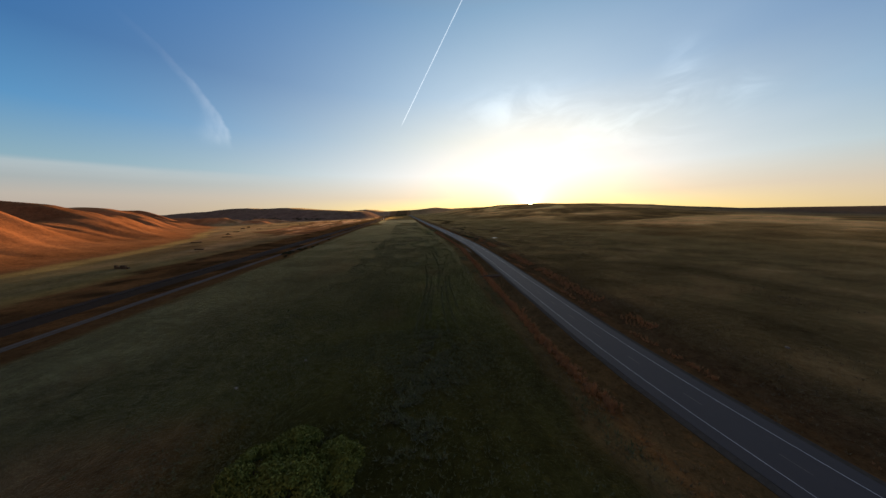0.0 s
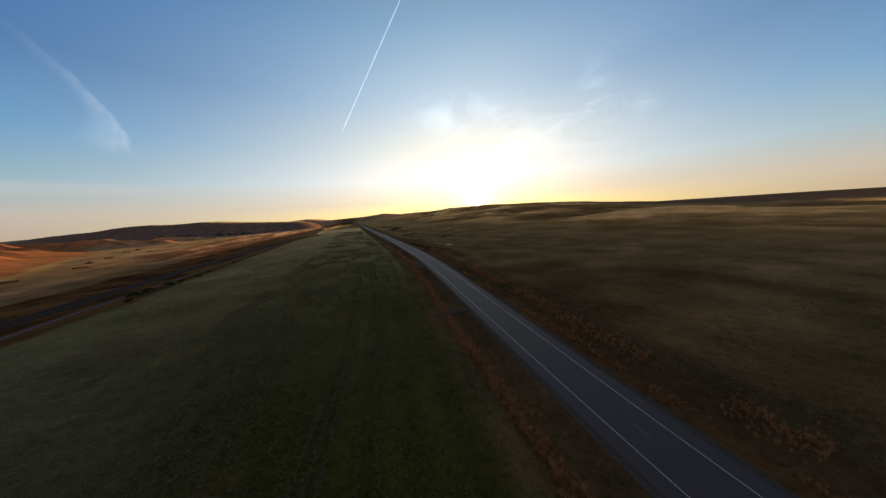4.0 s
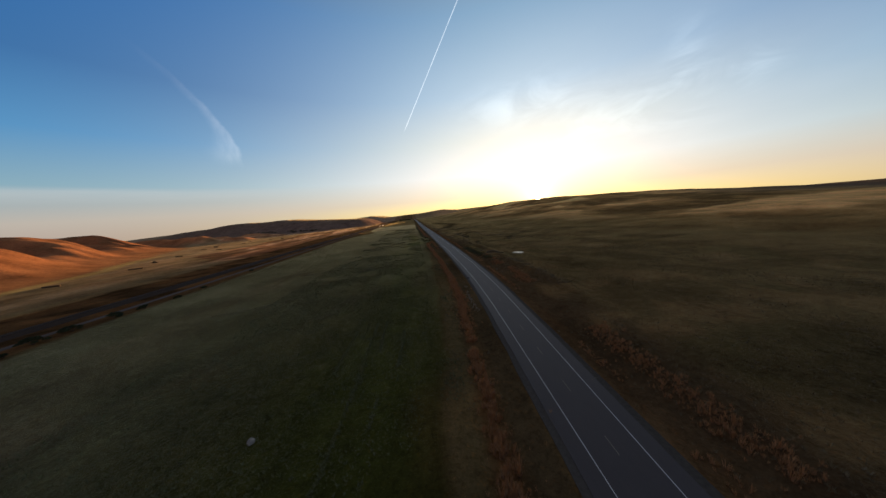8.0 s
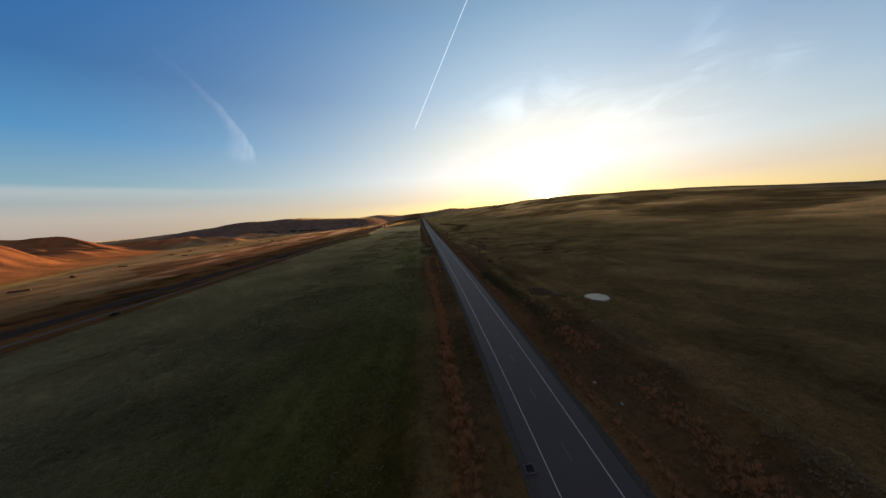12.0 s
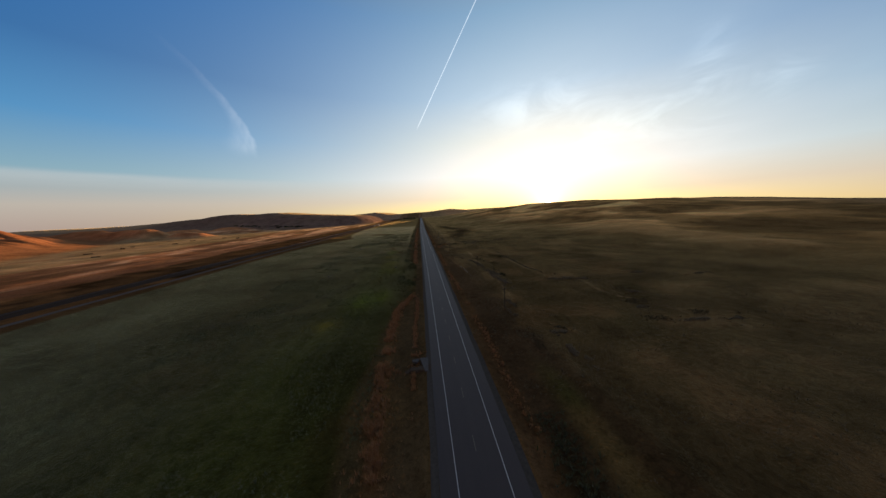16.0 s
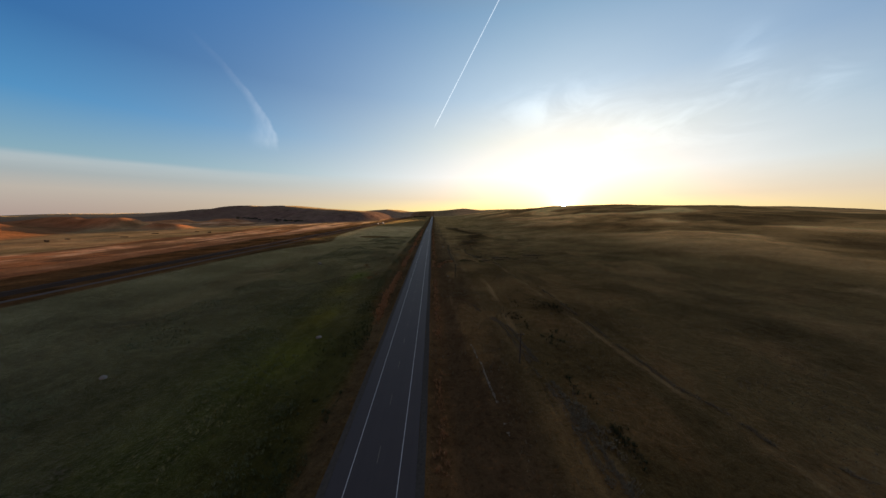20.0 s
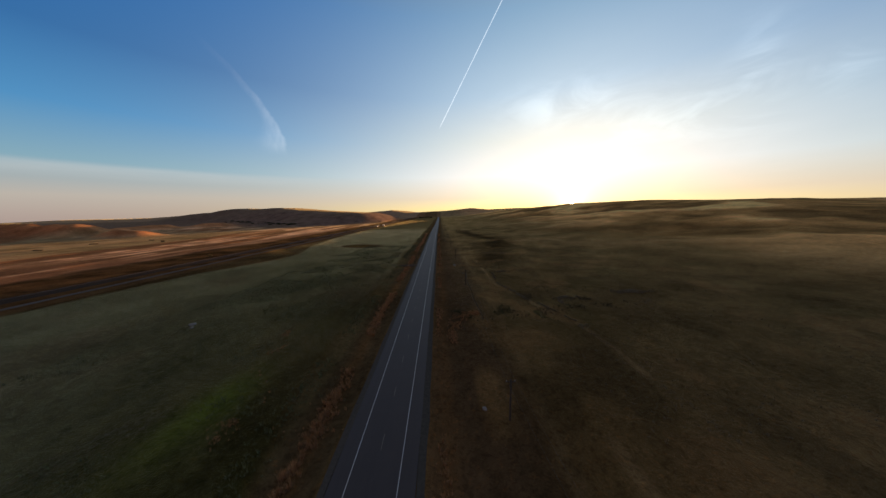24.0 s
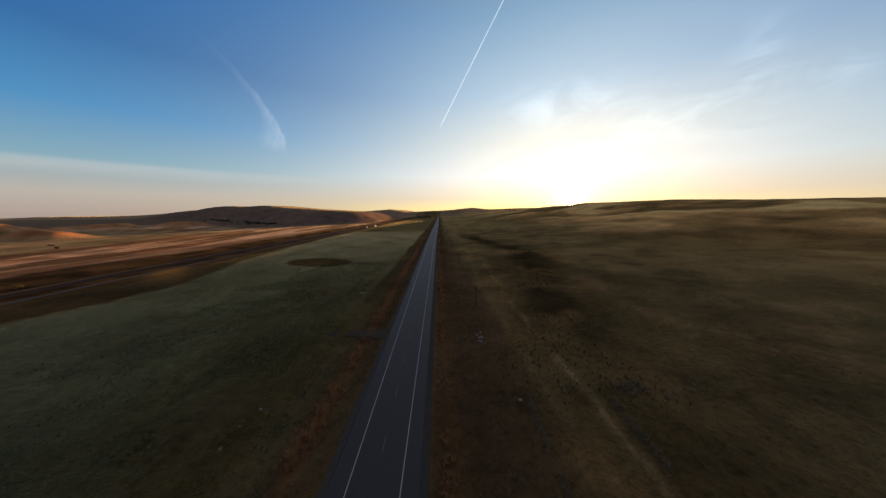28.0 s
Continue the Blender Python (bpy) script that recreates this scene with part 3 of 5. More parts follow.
    streak = fbm(x + 0.10 * y, y * 0.11, 17, 66, 4)
    blot = fbm(x, y * 0.5, 26, 69, 4)
    tan = np.zeros_like(c) + np.array((0.115, 0.066, 0.046))
    tan = blend(tan, step(streak, 0.05, 0.13) * 0.9, (0.205, 0.135, 0.105))
    tan = blend(tan, step(streak, 0.20, 0.27) * 0.8, (0.27, 0.195, 0.155))
    tan = blend(tan, step(streak, -0.08, -0.15) * 0.9, (0.050, 0.030, 0.023))
    tan = blend(tan, step(blot, 0.12, 0.20) * 0.75, (0.145, 0.066, 0.034))
    tan = blend(tan, step(blot, -0.14, -0.22) * 0.75, (0.055, 0.036, 0.027))
    tan = blend(tan, step(speck, 0.22, 0.30) * 0.5, (0.055, 0.038, 0.028))
    near_line = step(x, -282 + 10 * n1, -262 + 10 * n1)
    tan = blend(tan, near_line * 0.75, (0.066, 0.040, 0.030))
    pink = np.exp(-((x + 300 + 7 * n1 - 0.04 * (y - 850)) / 22) ** 2) * step(y, 720, 800)
    tan = blend(tan, pink * step(streak, -0.12, -0.02) * 0.85, (0.30, 0.215, 0.175))
    cut = np.abs(x + 350 - 2.2 * (y - 841) + 6 * n2)
    tan = blend(tan, step(cut, 9, 4) * step(y, 820, 835) * step(y, 885, 870) * 0.9, (0.045, 0.030, 0.022))
    field = blend(field, step(streak, -0.10, -0.18) * 0.5, (0.075, 0.060, 0.044))
    field = blend(field, step(streak, 0.12, 0.2) * 0.45, (0.165, 0.140, 0.108))
    field = blend(field, step(speck, 0.30, 0.38) * step(y, 380, 420) * 0.35, (0.070, 0.058, 0.042))
    field = blend(field, step(blot, 0.10, 0.24) * 0.55, (0.150, 0.112, 0.074))
    field = blend(field, step(blot, -0.12, -0.26) * 0.6, (0.062, 0.056, 0.038))
    field = blend(field, step(speck + 0.4 * blot, 0.16, 0.34) * 0.35, (0.075, 0.058, 0.038))
    field = field + (tan - field) * rough[..., None]
    field = blend(field, step(y, 1000, 1400) * step(streak, -0.05, 0.05) * 0.8, (0.30, 0.215, 0.17))
    field = blend(field, step(y, 1000, 1400) * step(streak, -0.08, -0.16) * 0.7, (0.085, 0.055, 0.042))
    scar = np.abs(fbm(x, y, 46, 68, 3))
    field = blend(field, step(scar, 0.035, 0.012) * step(x, -380, -270) * (1 - rough) * step(y, 420, 455) * step(y, 560, 520) * 0.8, (0.26, 0.17, 0.12))
    near = step(y, 330, 180)
    field = blend(field, near * 0.6, (0.085, 0.092, 0.050))
    c = c + (field - c) * west[..., None]
    foot = np.interp(y, FOOT_Y, FOOT_X) + 22 * fbm(x * 0.3, y, 110, 31, 3)
    run = foot - x
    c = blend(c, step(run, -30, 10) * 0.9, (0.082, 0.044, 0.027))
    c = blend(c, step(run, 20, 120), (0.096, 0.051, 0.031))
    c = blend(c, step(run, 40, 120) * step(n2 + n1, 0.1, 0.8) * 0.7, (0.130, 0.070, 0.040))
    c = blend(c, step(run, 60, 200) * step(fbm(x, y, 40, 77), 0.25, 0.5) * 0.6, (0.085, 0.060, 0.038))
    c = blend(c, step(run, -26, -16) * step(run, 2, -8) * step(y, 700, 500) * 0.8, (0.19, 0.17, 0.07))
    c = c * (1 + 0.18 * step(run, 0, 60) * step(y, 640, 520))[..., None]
    # mounds and knolls coloured warmer, for low sunlight on their faces
    mound = step(fbm(x, y * 0.8, 90, 45, 2), -0.05, 0.3) * step(x, -600, -700) * step(x, -1000, -860) * step(y, 1020, 1120) * step(y, 1800, 1600)
    c = blend(c, mound, (0.165, 0.090, 0.052))
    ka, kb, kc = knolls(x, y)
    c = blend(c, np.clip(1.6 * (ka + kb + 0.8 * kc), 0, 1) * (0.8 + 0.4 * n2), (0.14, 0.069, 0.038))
    # slopes turned from the sun: their shade and some haze are in this colour
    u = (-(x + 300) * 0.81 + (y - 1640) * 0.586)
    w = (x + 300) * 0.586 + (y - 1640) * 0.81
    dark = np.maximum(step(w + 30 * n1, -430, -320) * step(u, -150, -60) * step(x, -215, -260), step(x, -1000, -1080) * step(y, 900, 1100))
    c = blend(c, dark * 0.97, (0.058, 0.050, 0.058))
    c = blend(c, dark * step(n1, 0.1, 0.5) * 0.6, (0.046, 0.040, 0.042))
    # far hills get the greyed tone of haze in their colour
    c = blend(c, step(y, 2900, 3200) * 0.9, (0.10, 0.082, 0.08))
    lum = c @ np.array((0.3, 0.55, 0.15))
    lean = 0.40 + 0.60 * np.clip(lum / 0.058, 0.15, 1.8)
    # ground greyed a little and right-hand hills lightened, in place of haze
    c = c + (lum[..., None] - c) * (0.12 + 0.05 * hay)[..., None]
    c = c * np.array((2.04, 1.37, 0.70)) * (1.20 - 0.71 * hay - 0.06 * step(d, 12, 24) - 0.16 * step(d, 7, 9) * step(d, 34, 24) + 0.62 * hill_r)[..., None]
    c = c * (1 + hay[..., None] * np.array((0.06, 0.02, -0.06)))
    # fields further along brightened; on the hayfield this is haze in the colour
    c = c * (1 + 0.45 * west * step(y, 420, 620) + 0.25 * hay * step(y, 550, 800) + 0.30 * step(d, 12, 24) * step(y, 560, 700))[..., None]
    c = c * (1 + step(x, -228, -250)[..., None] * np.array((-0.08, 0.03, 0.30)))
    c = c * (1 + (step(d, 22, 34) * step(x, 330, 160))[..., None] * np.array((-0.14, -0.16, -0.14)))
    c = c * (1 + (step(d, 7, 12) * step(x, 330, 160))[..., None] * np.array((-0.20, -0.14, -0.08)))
    # haze over meadow, pasture and dark hill, put into the grass as sheen
    haze_sheen = 0.05 + (0.215 + 0.10 * step(y, 600, 900) - 0.12 * step(y, 1200, 1700)) * hay + 0.09 * step(d, 8, 20) - 0.09 * hill_r + 0.06 * dark  - 0.03 * step(x, -163, -176) - 0.24 * hay * np.maximum(rail, step(q, 1.15, 0.85))
    haze_sheen = haze_sheen * (lean + (1 - lean) * hay) * (1 - 0.75 * np.clip(shrubs, 0, 1)) * (1 - 0.5 * sward) * (1 - step(x, 900, 1100)) * (1 + 0.95 * hay + 1.0 * step(d, 8, 20)) * (1 - 0.8 * hay * step(y, 1040, 1230))
    c = blend(c, step(x, 700, 1000), (0.15, 0.105, 0.066))
    return c, haze_sheen


def axis(parts):
    out = []
    for a, b, s in parts:
        out += list(np.linspace(a, b, max(1, round((b - a) / s)), endpoint=False))
    return np.array(out + [parts[-1][1]])


def grid_mesh(name, xs, ys):
    X, Y = np.meshgrid(xs, ys)
    Z = height(X, Y)
    n, m = X.shape
    co = np.stack([X, Y, Z], -1).reshape(-1, 3)
    i = np.arange(n * m).reshape(n, m)
    quads = np.stack([i[:-1, :-1], i[:-1, 1:], i[1:, 1:], i[1:, :-1]], -1).reshape(-1, 4)
    me = bpy.data.meshes.new(name)
    me.from_pydata(co, [], quads)
    me.polygons.foreach_set("use_smooth", np.ones(len(quads), bool))
    at = me.color_attributes.new("cover", "FLOAT_COLOR", "POINT")
    col = np.ones((n * m, 4), np.float32)
    paint, haze_sheen = cover(X, Y)
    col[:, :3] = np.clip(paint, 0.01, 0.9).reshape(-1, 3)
    col[:, 3] = np.clip(haze_sheen, 0, 1).ravel()
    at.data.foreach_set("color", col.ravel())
    me.update()
    return me


XS = axis([(-4700, -2400, 115), (-2400, -900, 50), (-900, -420, 8), (-420, -160, 3.5), (-160, -60, 3), (-60, 84, 1.0), (84, 160, 3), (160, 800, 11), (800, 2200, 60), (2200, 4700, 140)])
YS = axis([(-3200, -300, 120), (-300, -30, 18), (-30, 900, 3), (900, 1500, 9), (1500, 2600, 24), (2600, 4400, 45), (4400, 5400, 100)])
me = grid_mesh("ground", XS, YS)
me.materials.append(MAT_GROUND)
ground = tagged(new("ground", me), "dry valley grassland with hayfield, pasture and rolling hills", "ground", kind="structure")

# ---- building helpers ----
def part(name, bm, mat, parent=None, label=""):
    me = bpy.data.meshes.new(name)
    bm.to_mesh(me)
    bm.free()
    me.materials.append(mat)
    ob = new(name, me)
    if parent:
        ob.parent = parent
    if label:
        tagged(ob, label)
    return ob


def share(name, me, parent, m):
    ob = new(name, me)
    ob.parent = parent
    ob.matrix_basis = m
    return ob


def thing(name, label, category, group="", kind="", at=(0, 0, 0), turn=0.0):
    e = new(name)
    e.empty_display_size = 0.3
    e.matrix_basis = pose(*at, 0, 0, turn)
    return tagged(e, label, category, group, kind)


def box(bm, c, s, turn=0.0, bevel=0.0):
    r = bmesh.ops.create_cube(bm, size=1.0, matrix=Matrix.Translation(c) @ Matrix.Rotation(turn, 4, "Z") @ Matrix.Diagonal((*s, 1)))
    if bevel:
        ed = list({e for v in r["verts"] for e in v.link_edges})
        bmesh.ops.bevel(bm, geom=ed, offset=bevel, segments=2, affect="EDGES")
    return r["verts"]


def rod(bm, a, b, r0, r1, seg=8):
    a, b = Vector(a), Vector(b)
    m = Matrix.Translation((a + b) / 2) @ (b - a).to_track_quat("Z", "Y").to_matrix().to_4x4()
    bmesh.ops.create_cone(bm, cap_ends=True, segments=seg, radius1=r0, radius2=r1, depth=(b - a).length, matrix=m)


def ribbon(name, mat, ys, x0, x1, z0, z1, wob=0.0, parent=None, label="", sink=0.25, path=road_x, follow=False):
    """A slab that follows a line along the valley, from offset x0 to x1, with real thickness."""
    ys = np.asarray(ys, float)
    c = path(ys)
    w0 = wob * fbm(ys * 0, ys, 7, 81, 3) if wob else 0 * ys
    w1 = wob * fbm(ys * 0 + 50, ys, 7, 82, 3) if wob else 0 * ys
    a, b = c + x0 + w0, c + x1 + w1
    za, zb = z0 + 0 * ys, z1 + 0 * ys
    if follow:
        za, zb = za + height(a, ys), zb + height(b, ys)
    co = np.concatenate([np.stack([a, ys, za - sink], 1), np.stack([a, ys, za], 1), np.stack([b, ys, zb], 1), np.stack([b, ys, zb - sink], 1)])
    n = len(ys)
    i = np.arange(n - 1)
    q = np.concatenate([np.stack([k * n + i, (k + 1) * n + i, (k + 1) * n + i + 1, k * n + i + 1], 1)[:, ::-1] for k in range(3)])
    ends = [(0, n, 2 * n, 3 * n), (4 * n - 1, 3 * n - 1, 2 * n - 1, n - 1)]
    me = bpy.data.meshes.new(name)
    me.from_pydata(co, [], [*q.tolist(), *ends])
    me.materials.append(mat)
    me.update()
    ob = new(name, me)
    if parent:
        ob.parent = parent
    if label:
        tagged(ob, label)
    return ob


# ---- road ----
RY = np.concatenate([np.arange(-400, 1000, 4.0), np.arange(1000, 3400, 20.0)])
road = thing("road", "two-lane asphalt highway with white edge lines", "road", kind="structure")
ribbon("carriageway", MAT_ASPHALT, RY, -6.1, 6.1, 0.0, 0.0, 0.06, road)
ribbon("gravel_shoulder", MAT_GRAVEL, RY, -7.3, -6.05, -0.14, -0.03, 0.25, road, "crumbling gravel shoulder")
ribbon("gravel_shoulder", MAT_GRAVEL, RY, 6.05, 7.4, -0.03, -0.14, 0.25, road, "crumbling gravel shoulder")
for s in (-1, 1):
    ribbon("edge_line", MAT_PAINT, RY, s * 3.6 - 0.055, s * 3.6 + 0.055, 0.006, 0.006, 0.0, road, "white edge line", 0.004)
for k in range(110):
    y0 = -40 + 12.2 * k
    ribbon("dash", MAT_YELLOW, (y0, y0 + 1.5, y0 + 3.0), -0.05, 0.05, 0.006, 0.006, 0.0, road, "", 0.004)

# ---- railway ----
GY = np.concatenate([np.arange(-400, 1300, 8.0), np.arange(1300, 3000, 25.0)])
rail_bed = thing("railway", "single railway line on dark ballast", "railway", kind="structure")
ribbon("ballast", MAT_BALLAST, GY, -6.5, -2.2, -0.1, 0.55, 0.4, rail_bed, "dark ballast slope", 0.5, rail_x, True)
ribbon("ballast", MAT_BALLAST, GY, -2.2, 2.2, 0.55, 0.55, 0.1, rail_bed, "dark ballast top", 0.5, rail_x, True)
ribbon("ballast", MAT_BALLAST, GY, 2.2, 8.5, 0.55, -0.1, 0.4, rail_bed, "dark ballast slope", 0.5, rail_x, True)
for s in (-1, 1):
    ribbon("rail", MAT_STEEL, GY, s * 0.75 - 0.06, s * 0.75 + 0.06, 0.80, 0.80, 0.0, rail_bed, "worn steel rail", 0.16, rail_x, True)
track = thing("service_track", "pale gravel service track beside the railway", "track", kind="structure")
for s in (-1, 1):
    ribbon("wheel_rut", MAT_PALE, GY, s * 0.95 - 0.8 + 19, s * 0.95 + 0.8 + 19, 0.05, 0.05, 0.25, track, "", 0.2, rail_x, True)

# ---- vegetation helpers ----
def raw_mesh(name, co, tris, mat):
    """A triangle mesh straight from arrays."""
    me = bpy.data.meshes.new(name)
    nv, nt = len(co), len(tris)
    me.vertices.add(nv)
    me.vertices.foreach_set("co", np.asarray(co, np.float32).ravel())
    me.loops.add(nt * 3)
    me.loops.foreach_set("vertex_index", np.asarray(tris, np.int32).ravel())
    me.polygons.add(nt)
    me.polygons.foreach_set("loop_start", np.arange(0, nt * 3, 3, dtype=np.int32))
    me.update(calc_edges=True)
    me.materials.append(mat)
    return me


def tufts(rng, x, y, size, blades, wide, lean=0.6):
    """Grass clumps: each a fan of bent, tapering blades."""
    n = len(x)
    z = height(x, y) - 0.04
    k = n * blades
    X, Y, Z, S = (np.repeat(a, blades) for a in (x, y, z, size))
    a = rng.uniform(0, 2 * np.pi, k)
    r = S * rng.uniform(0.0, 0.35, k)
    hgt = S * rng.uniform(0.6, 1.1, k)
    out = S * lean * rng.uniform(0.2, 1.0, k)
    w = S * wide * rng.uniform(0.7, 1.3, k)
    ca, sa = np.cos(a), np.sin(a)
    bx, by = X + ca * r, Y + sa * r
    tx, ty = -sa * w, ca * w
    p0 = np.stack([bx - tx, by - ty, Z], 1)
    p1 = np.stack([bx + tx, by + ty, Z], 1)
    mx, my = bx + ca * out * 0.35, by + sa * out * 0.35
    p2 = np.stack([mx - tx * 0.8, my - ty * 0.8, Z + hgt * 0.6], 1)
    p3 = np.stack([mx + tx * 0.8, my + ty * 0.8, Z + hgt * 0.6], 1)
    p4 = np.stack([bx + ca * out, by + sa * out, Z + hgt], 1)
    co = np.stack([p0, p1, p2, p3, p4], 1).reshape(-1, 3)
    b = np.arange(k)[:, None] * 5
    tri = np.concatenate([b + np.array([[0, 1, 3]]), b + np.array([[0, 3, 2]]), b + np.array([[2, 3, 4]])], 1).reshape(-1, 3)
    return co, tri


def leaf_cloud(rng, centres, radii, per, leaf):
    """Leaves gathered in uneven clumps: centres and radii of the clumps, leaves for each, leaf size."""
    cs, ts, base = [], [], 0
    for c, r in zip(centres, radii):
        d = rng.normal(size=(per, 3))
        d /= np.linalg.norm(d, axis=1)[:, None]
        d[:, 2] = np.abs(d[:, 2]) * 0.9 - 0.25
        p = np.asarray(c) + d * r * rng.uniform(0.55, 1.08, (per, 1)) * np.array((1, 1, 0.85))
        u = rng.normal(size=(per, 3))
        u /= np.linalg.norm(u, axis=1)[:, None]
        v = np.cross(u, d + 0.3 * rng.normal(size=(per, 3)))
        v /= np.linalg.norm(v, axis=1)[:, None] + 1e-6
        s = leaf * rng.uniform(0.6, 1.4, (per, 1))
        co = np.stack([p - u * s, p + v * s * 0.55, p + u * s, p - v * s * 0.55], 1).reshape(-1, 3)
        b = base + np.arange(per)[:, None] * 4
        cs.append(co)
        ts.append(np.concatenate([b + np.array([[0, 1, 2]]), b + np.array([[0, 2, 3]])], 1).reshape(-1, 3))
        base += per * 4
    return np.concatenate(cs), np.concatenate(ts)


MAT_LEAF = island("willow_leaves", (0.075, 0.088, 0.016), (0.225, 0.230, 0.040), 0.7)
MAT_LEAF_DARK = island("scrub_leaves", (0.020, 0.026, 0.010), (0.055, 0.060, 0.022), 0.8)
MAT_LEAF_GOLD = island("autumn_leaves", (0.16, 0.10, 0.03), (0.30, 0.20, 0.06), 0.8)
MAT_BARK = simple("bark", (0.07, 0.055, 0.04), 0.95, 0.35, 5.0, bump=0.6)
MAT_RUST = island("rust_grass", (0.22, 0.102, 0.038), (0.54, 0.28, 0.115), 0.9, 0.1)
MAT_STRAW = island("straw_grass", (0.11, 0.085, 0.042), (0.22, 0.18, 0.10), 0.9, 0.1)
MAT_GREEN = island("field_grass", (0.080, 0.088, 0.036), (0.160, 0.160, 0.066), 0.9, 0.1)
MAT_LOW = island("low_scrub", (0.055, 0.048, 0.026), (0.13, 0.105, 0.055), 0.9)
MAT_DITCH = island("ditch_sedge", (0.045, 0.050, 0.020), (0.120, 0.120, 0.048), 0.9, 0.1)
MAT_WEED_DARK = island("verge_weeds", (0.032, 0.040, 0.016), (0.085, 0.092, 0.034), 0.9)
MAT_WEED = island("ditch_weeds", (0.12, 0.11, 0.03), (0.26, 0.22, 0.08), 0.9, 0.1)
MAT_PALE_TUFT = island("bleached_grass", (0.30, 0.27, 0.20), (0.50, 0.46, 0.36), 0.9, 0.1)
MAT_SAGE = island("sage_tufts", (0.11, 0.088, 0.048), (0.27, 0.21, 0.12), 0.9, 0.1)


def tree(name, label, x, y, h, spread, seed, leaf_mat=MAT_LEAF, clumps=26, per=240, leaf=0.22, category="tree", group=""):
    """Forked trunk with limbs and a crown of leaf clumps."""
    y = float(ahead(y))
    rng = np.random.default_rng(seed)
    root = thing(name, label, category, group, at=(x, y, height_at(x, y) - 0.05))
    bm = bmesh.new()
    rod(bm, (0, 0, 0), (0.1, 0.05, h * 0.35), h * 0.035, h * 0.022, 9)
    ends = []
    for i in range(6):
        a = i * 1.05 + rng.uniform(-0.3, 0.3)
        e = Vector((math.cos(a) * spread * 0.55, math.sin(a) * spread * 0.55, h * rng.uniform(0.5, 0.8)))
        mid = Vector((0.1, 0.05, h * 0.33)).lerp(e, 0.55) + Vector((0, 0, h * 0.05))
        rod(bm, (0.1, 0.05, h * 0.3), mid, h * 0.016, h * 0.010, 6)
        rod(bm, mid, e, h * 0.010, h * 0.003, 5)
        ends.append(e)
    part("trunk", bm, MAT_BARK, root)
    cs, rs = [], []
    for i in range(clumps):
        a, q = rng.uniform(0, 2 * np.pi), math.sqrt(rng.uniform(0, 1))
        zz = h * (0.42 + 0.48 * (1 - q ** 2.2) * rng.uniform(0.55, 1.0))
        cs.append((math.cos(a) * spread * q * 0.85, math.sin(a) * spread * q * 0.85, zz))
        rs.append(spread * rng.uniform(0.20, 0.34))
    co, tri = leaf_cloud(rng, cs, rs, per, leaf)
    crown = new("crown", raw_mesh("crown", co, tri, leaf_mat))
    crown.parent = root
    return root


def bush(label, x, y, h, spread, seed, mat=MAT_LEAF_DARK, per=150, leaf=0.2, group="bushes along the railway"):
    y = float(ahead(y))
    rng = np.random.default_rng(seed)
    root = thing("bush", label, "bush", group, at=(x, y, height_at(x, y) - 0.05))
    bm = bmesh.new()
    for i in range(7):
        a = i * 0.9 + rng.uniform(-0.2, 0.2)
        rod(bm, (0.1 * math.cos(a), 0.1 * math.sin(a), 0), (spread * 0.5 * math.cos(a), spread * 0.5 * math.sin(a), h * 0.6), 0.05, 0.015, 5)
    part("stems", bm, MAT_BARK, root)
    cs, rs = [], []
    for i in range(14):
        a, q = rng.uniform(0, 2 * np.pi), math.sqrt(rng.uniform(0, 1))
        cs.append((math.cos(a) * spread * q * 0.8, math.sin(a) * spread * q * 0.8, h * (0.25 + 0.5 * (1 - q * q))))
        rs.append(spread * rng.uniform(0.22, 0.4))
    co, tri = leaf_cloud(rng, cs, rs, per, leaf)
    crown = new("foliage", raw_mesh("foliage", co, tri, mat))
    crown.parent = root
    return root


# ---- trees and bushes ----
for i, (x, y, h, s) in enumerate(((-89.0, 30.5, 5.4, 4.0), (-84.0, 26.5, 6.4, 4.8), (-79.5, 30.0, 5.2, 3.8), (-85.5, 33.5, 4.8, 3.4))):
    tree("willow_tree", "rounded yellow-green willow in the hayfield", x + 1.6, y, h, s, 100 + i, clumps=34, per=330, leaf=0.17, group="willow clump")
for i, (x, y, h, s) in enumerate(((-165.5, 229, 3.4, 3.6), (-166, 240, 3.0, 3.2), (-163.5, 252, 3.2, 3.0), (-162, 263, 2.4, 2.4), (-161.5, 219, 1.8, 2.0), (-161, 280, 1.6, 2.0), (-163, 300, 1.4, 1.8), (-165, 345, 1.5, 1.8))):
    bush("dark green scrub bush beside the railway track", x, y, h, s, 130 + i)
bush("golden autumn bush beside the railway", -203, 756, 3.4, 2.8, 150, MAT_LEAF_GOLD, group="")
rng = np.random.default_rng(7)
for i in range(9):
    x, y = -135 + 11 * i + rng.uniform(-4, 4), 2380 + rng.uniform(-40, 40)
    tree("shade_tree", "distant dark green shade tree beside the road", x, y, rng.uniform(13, 19), rng.uniform(8, 11), 160 + i, MAT_LEAF_DARK, 18, 70, 1.1, group="far tree clump")
for i in range(38):
    u, w = 60 + 640 * (i / 37) ** 1.3 + rng.uniform(-12, 12), -282 + rng.uniform(-12, 12)
    x, y = -300 - 0.81 * u + 0.586 * w, 1640 + 0.586 * u + 0.81 * w
    tree("shade_tree", "distant dark green tree at the foot of a hill", x, y, rng.uniform(4, 8), rng.uniform(4, 8), 190 + i, MAT_LEAF_DARK, 10, 50, 1.2, group="tree line below the dark hill")

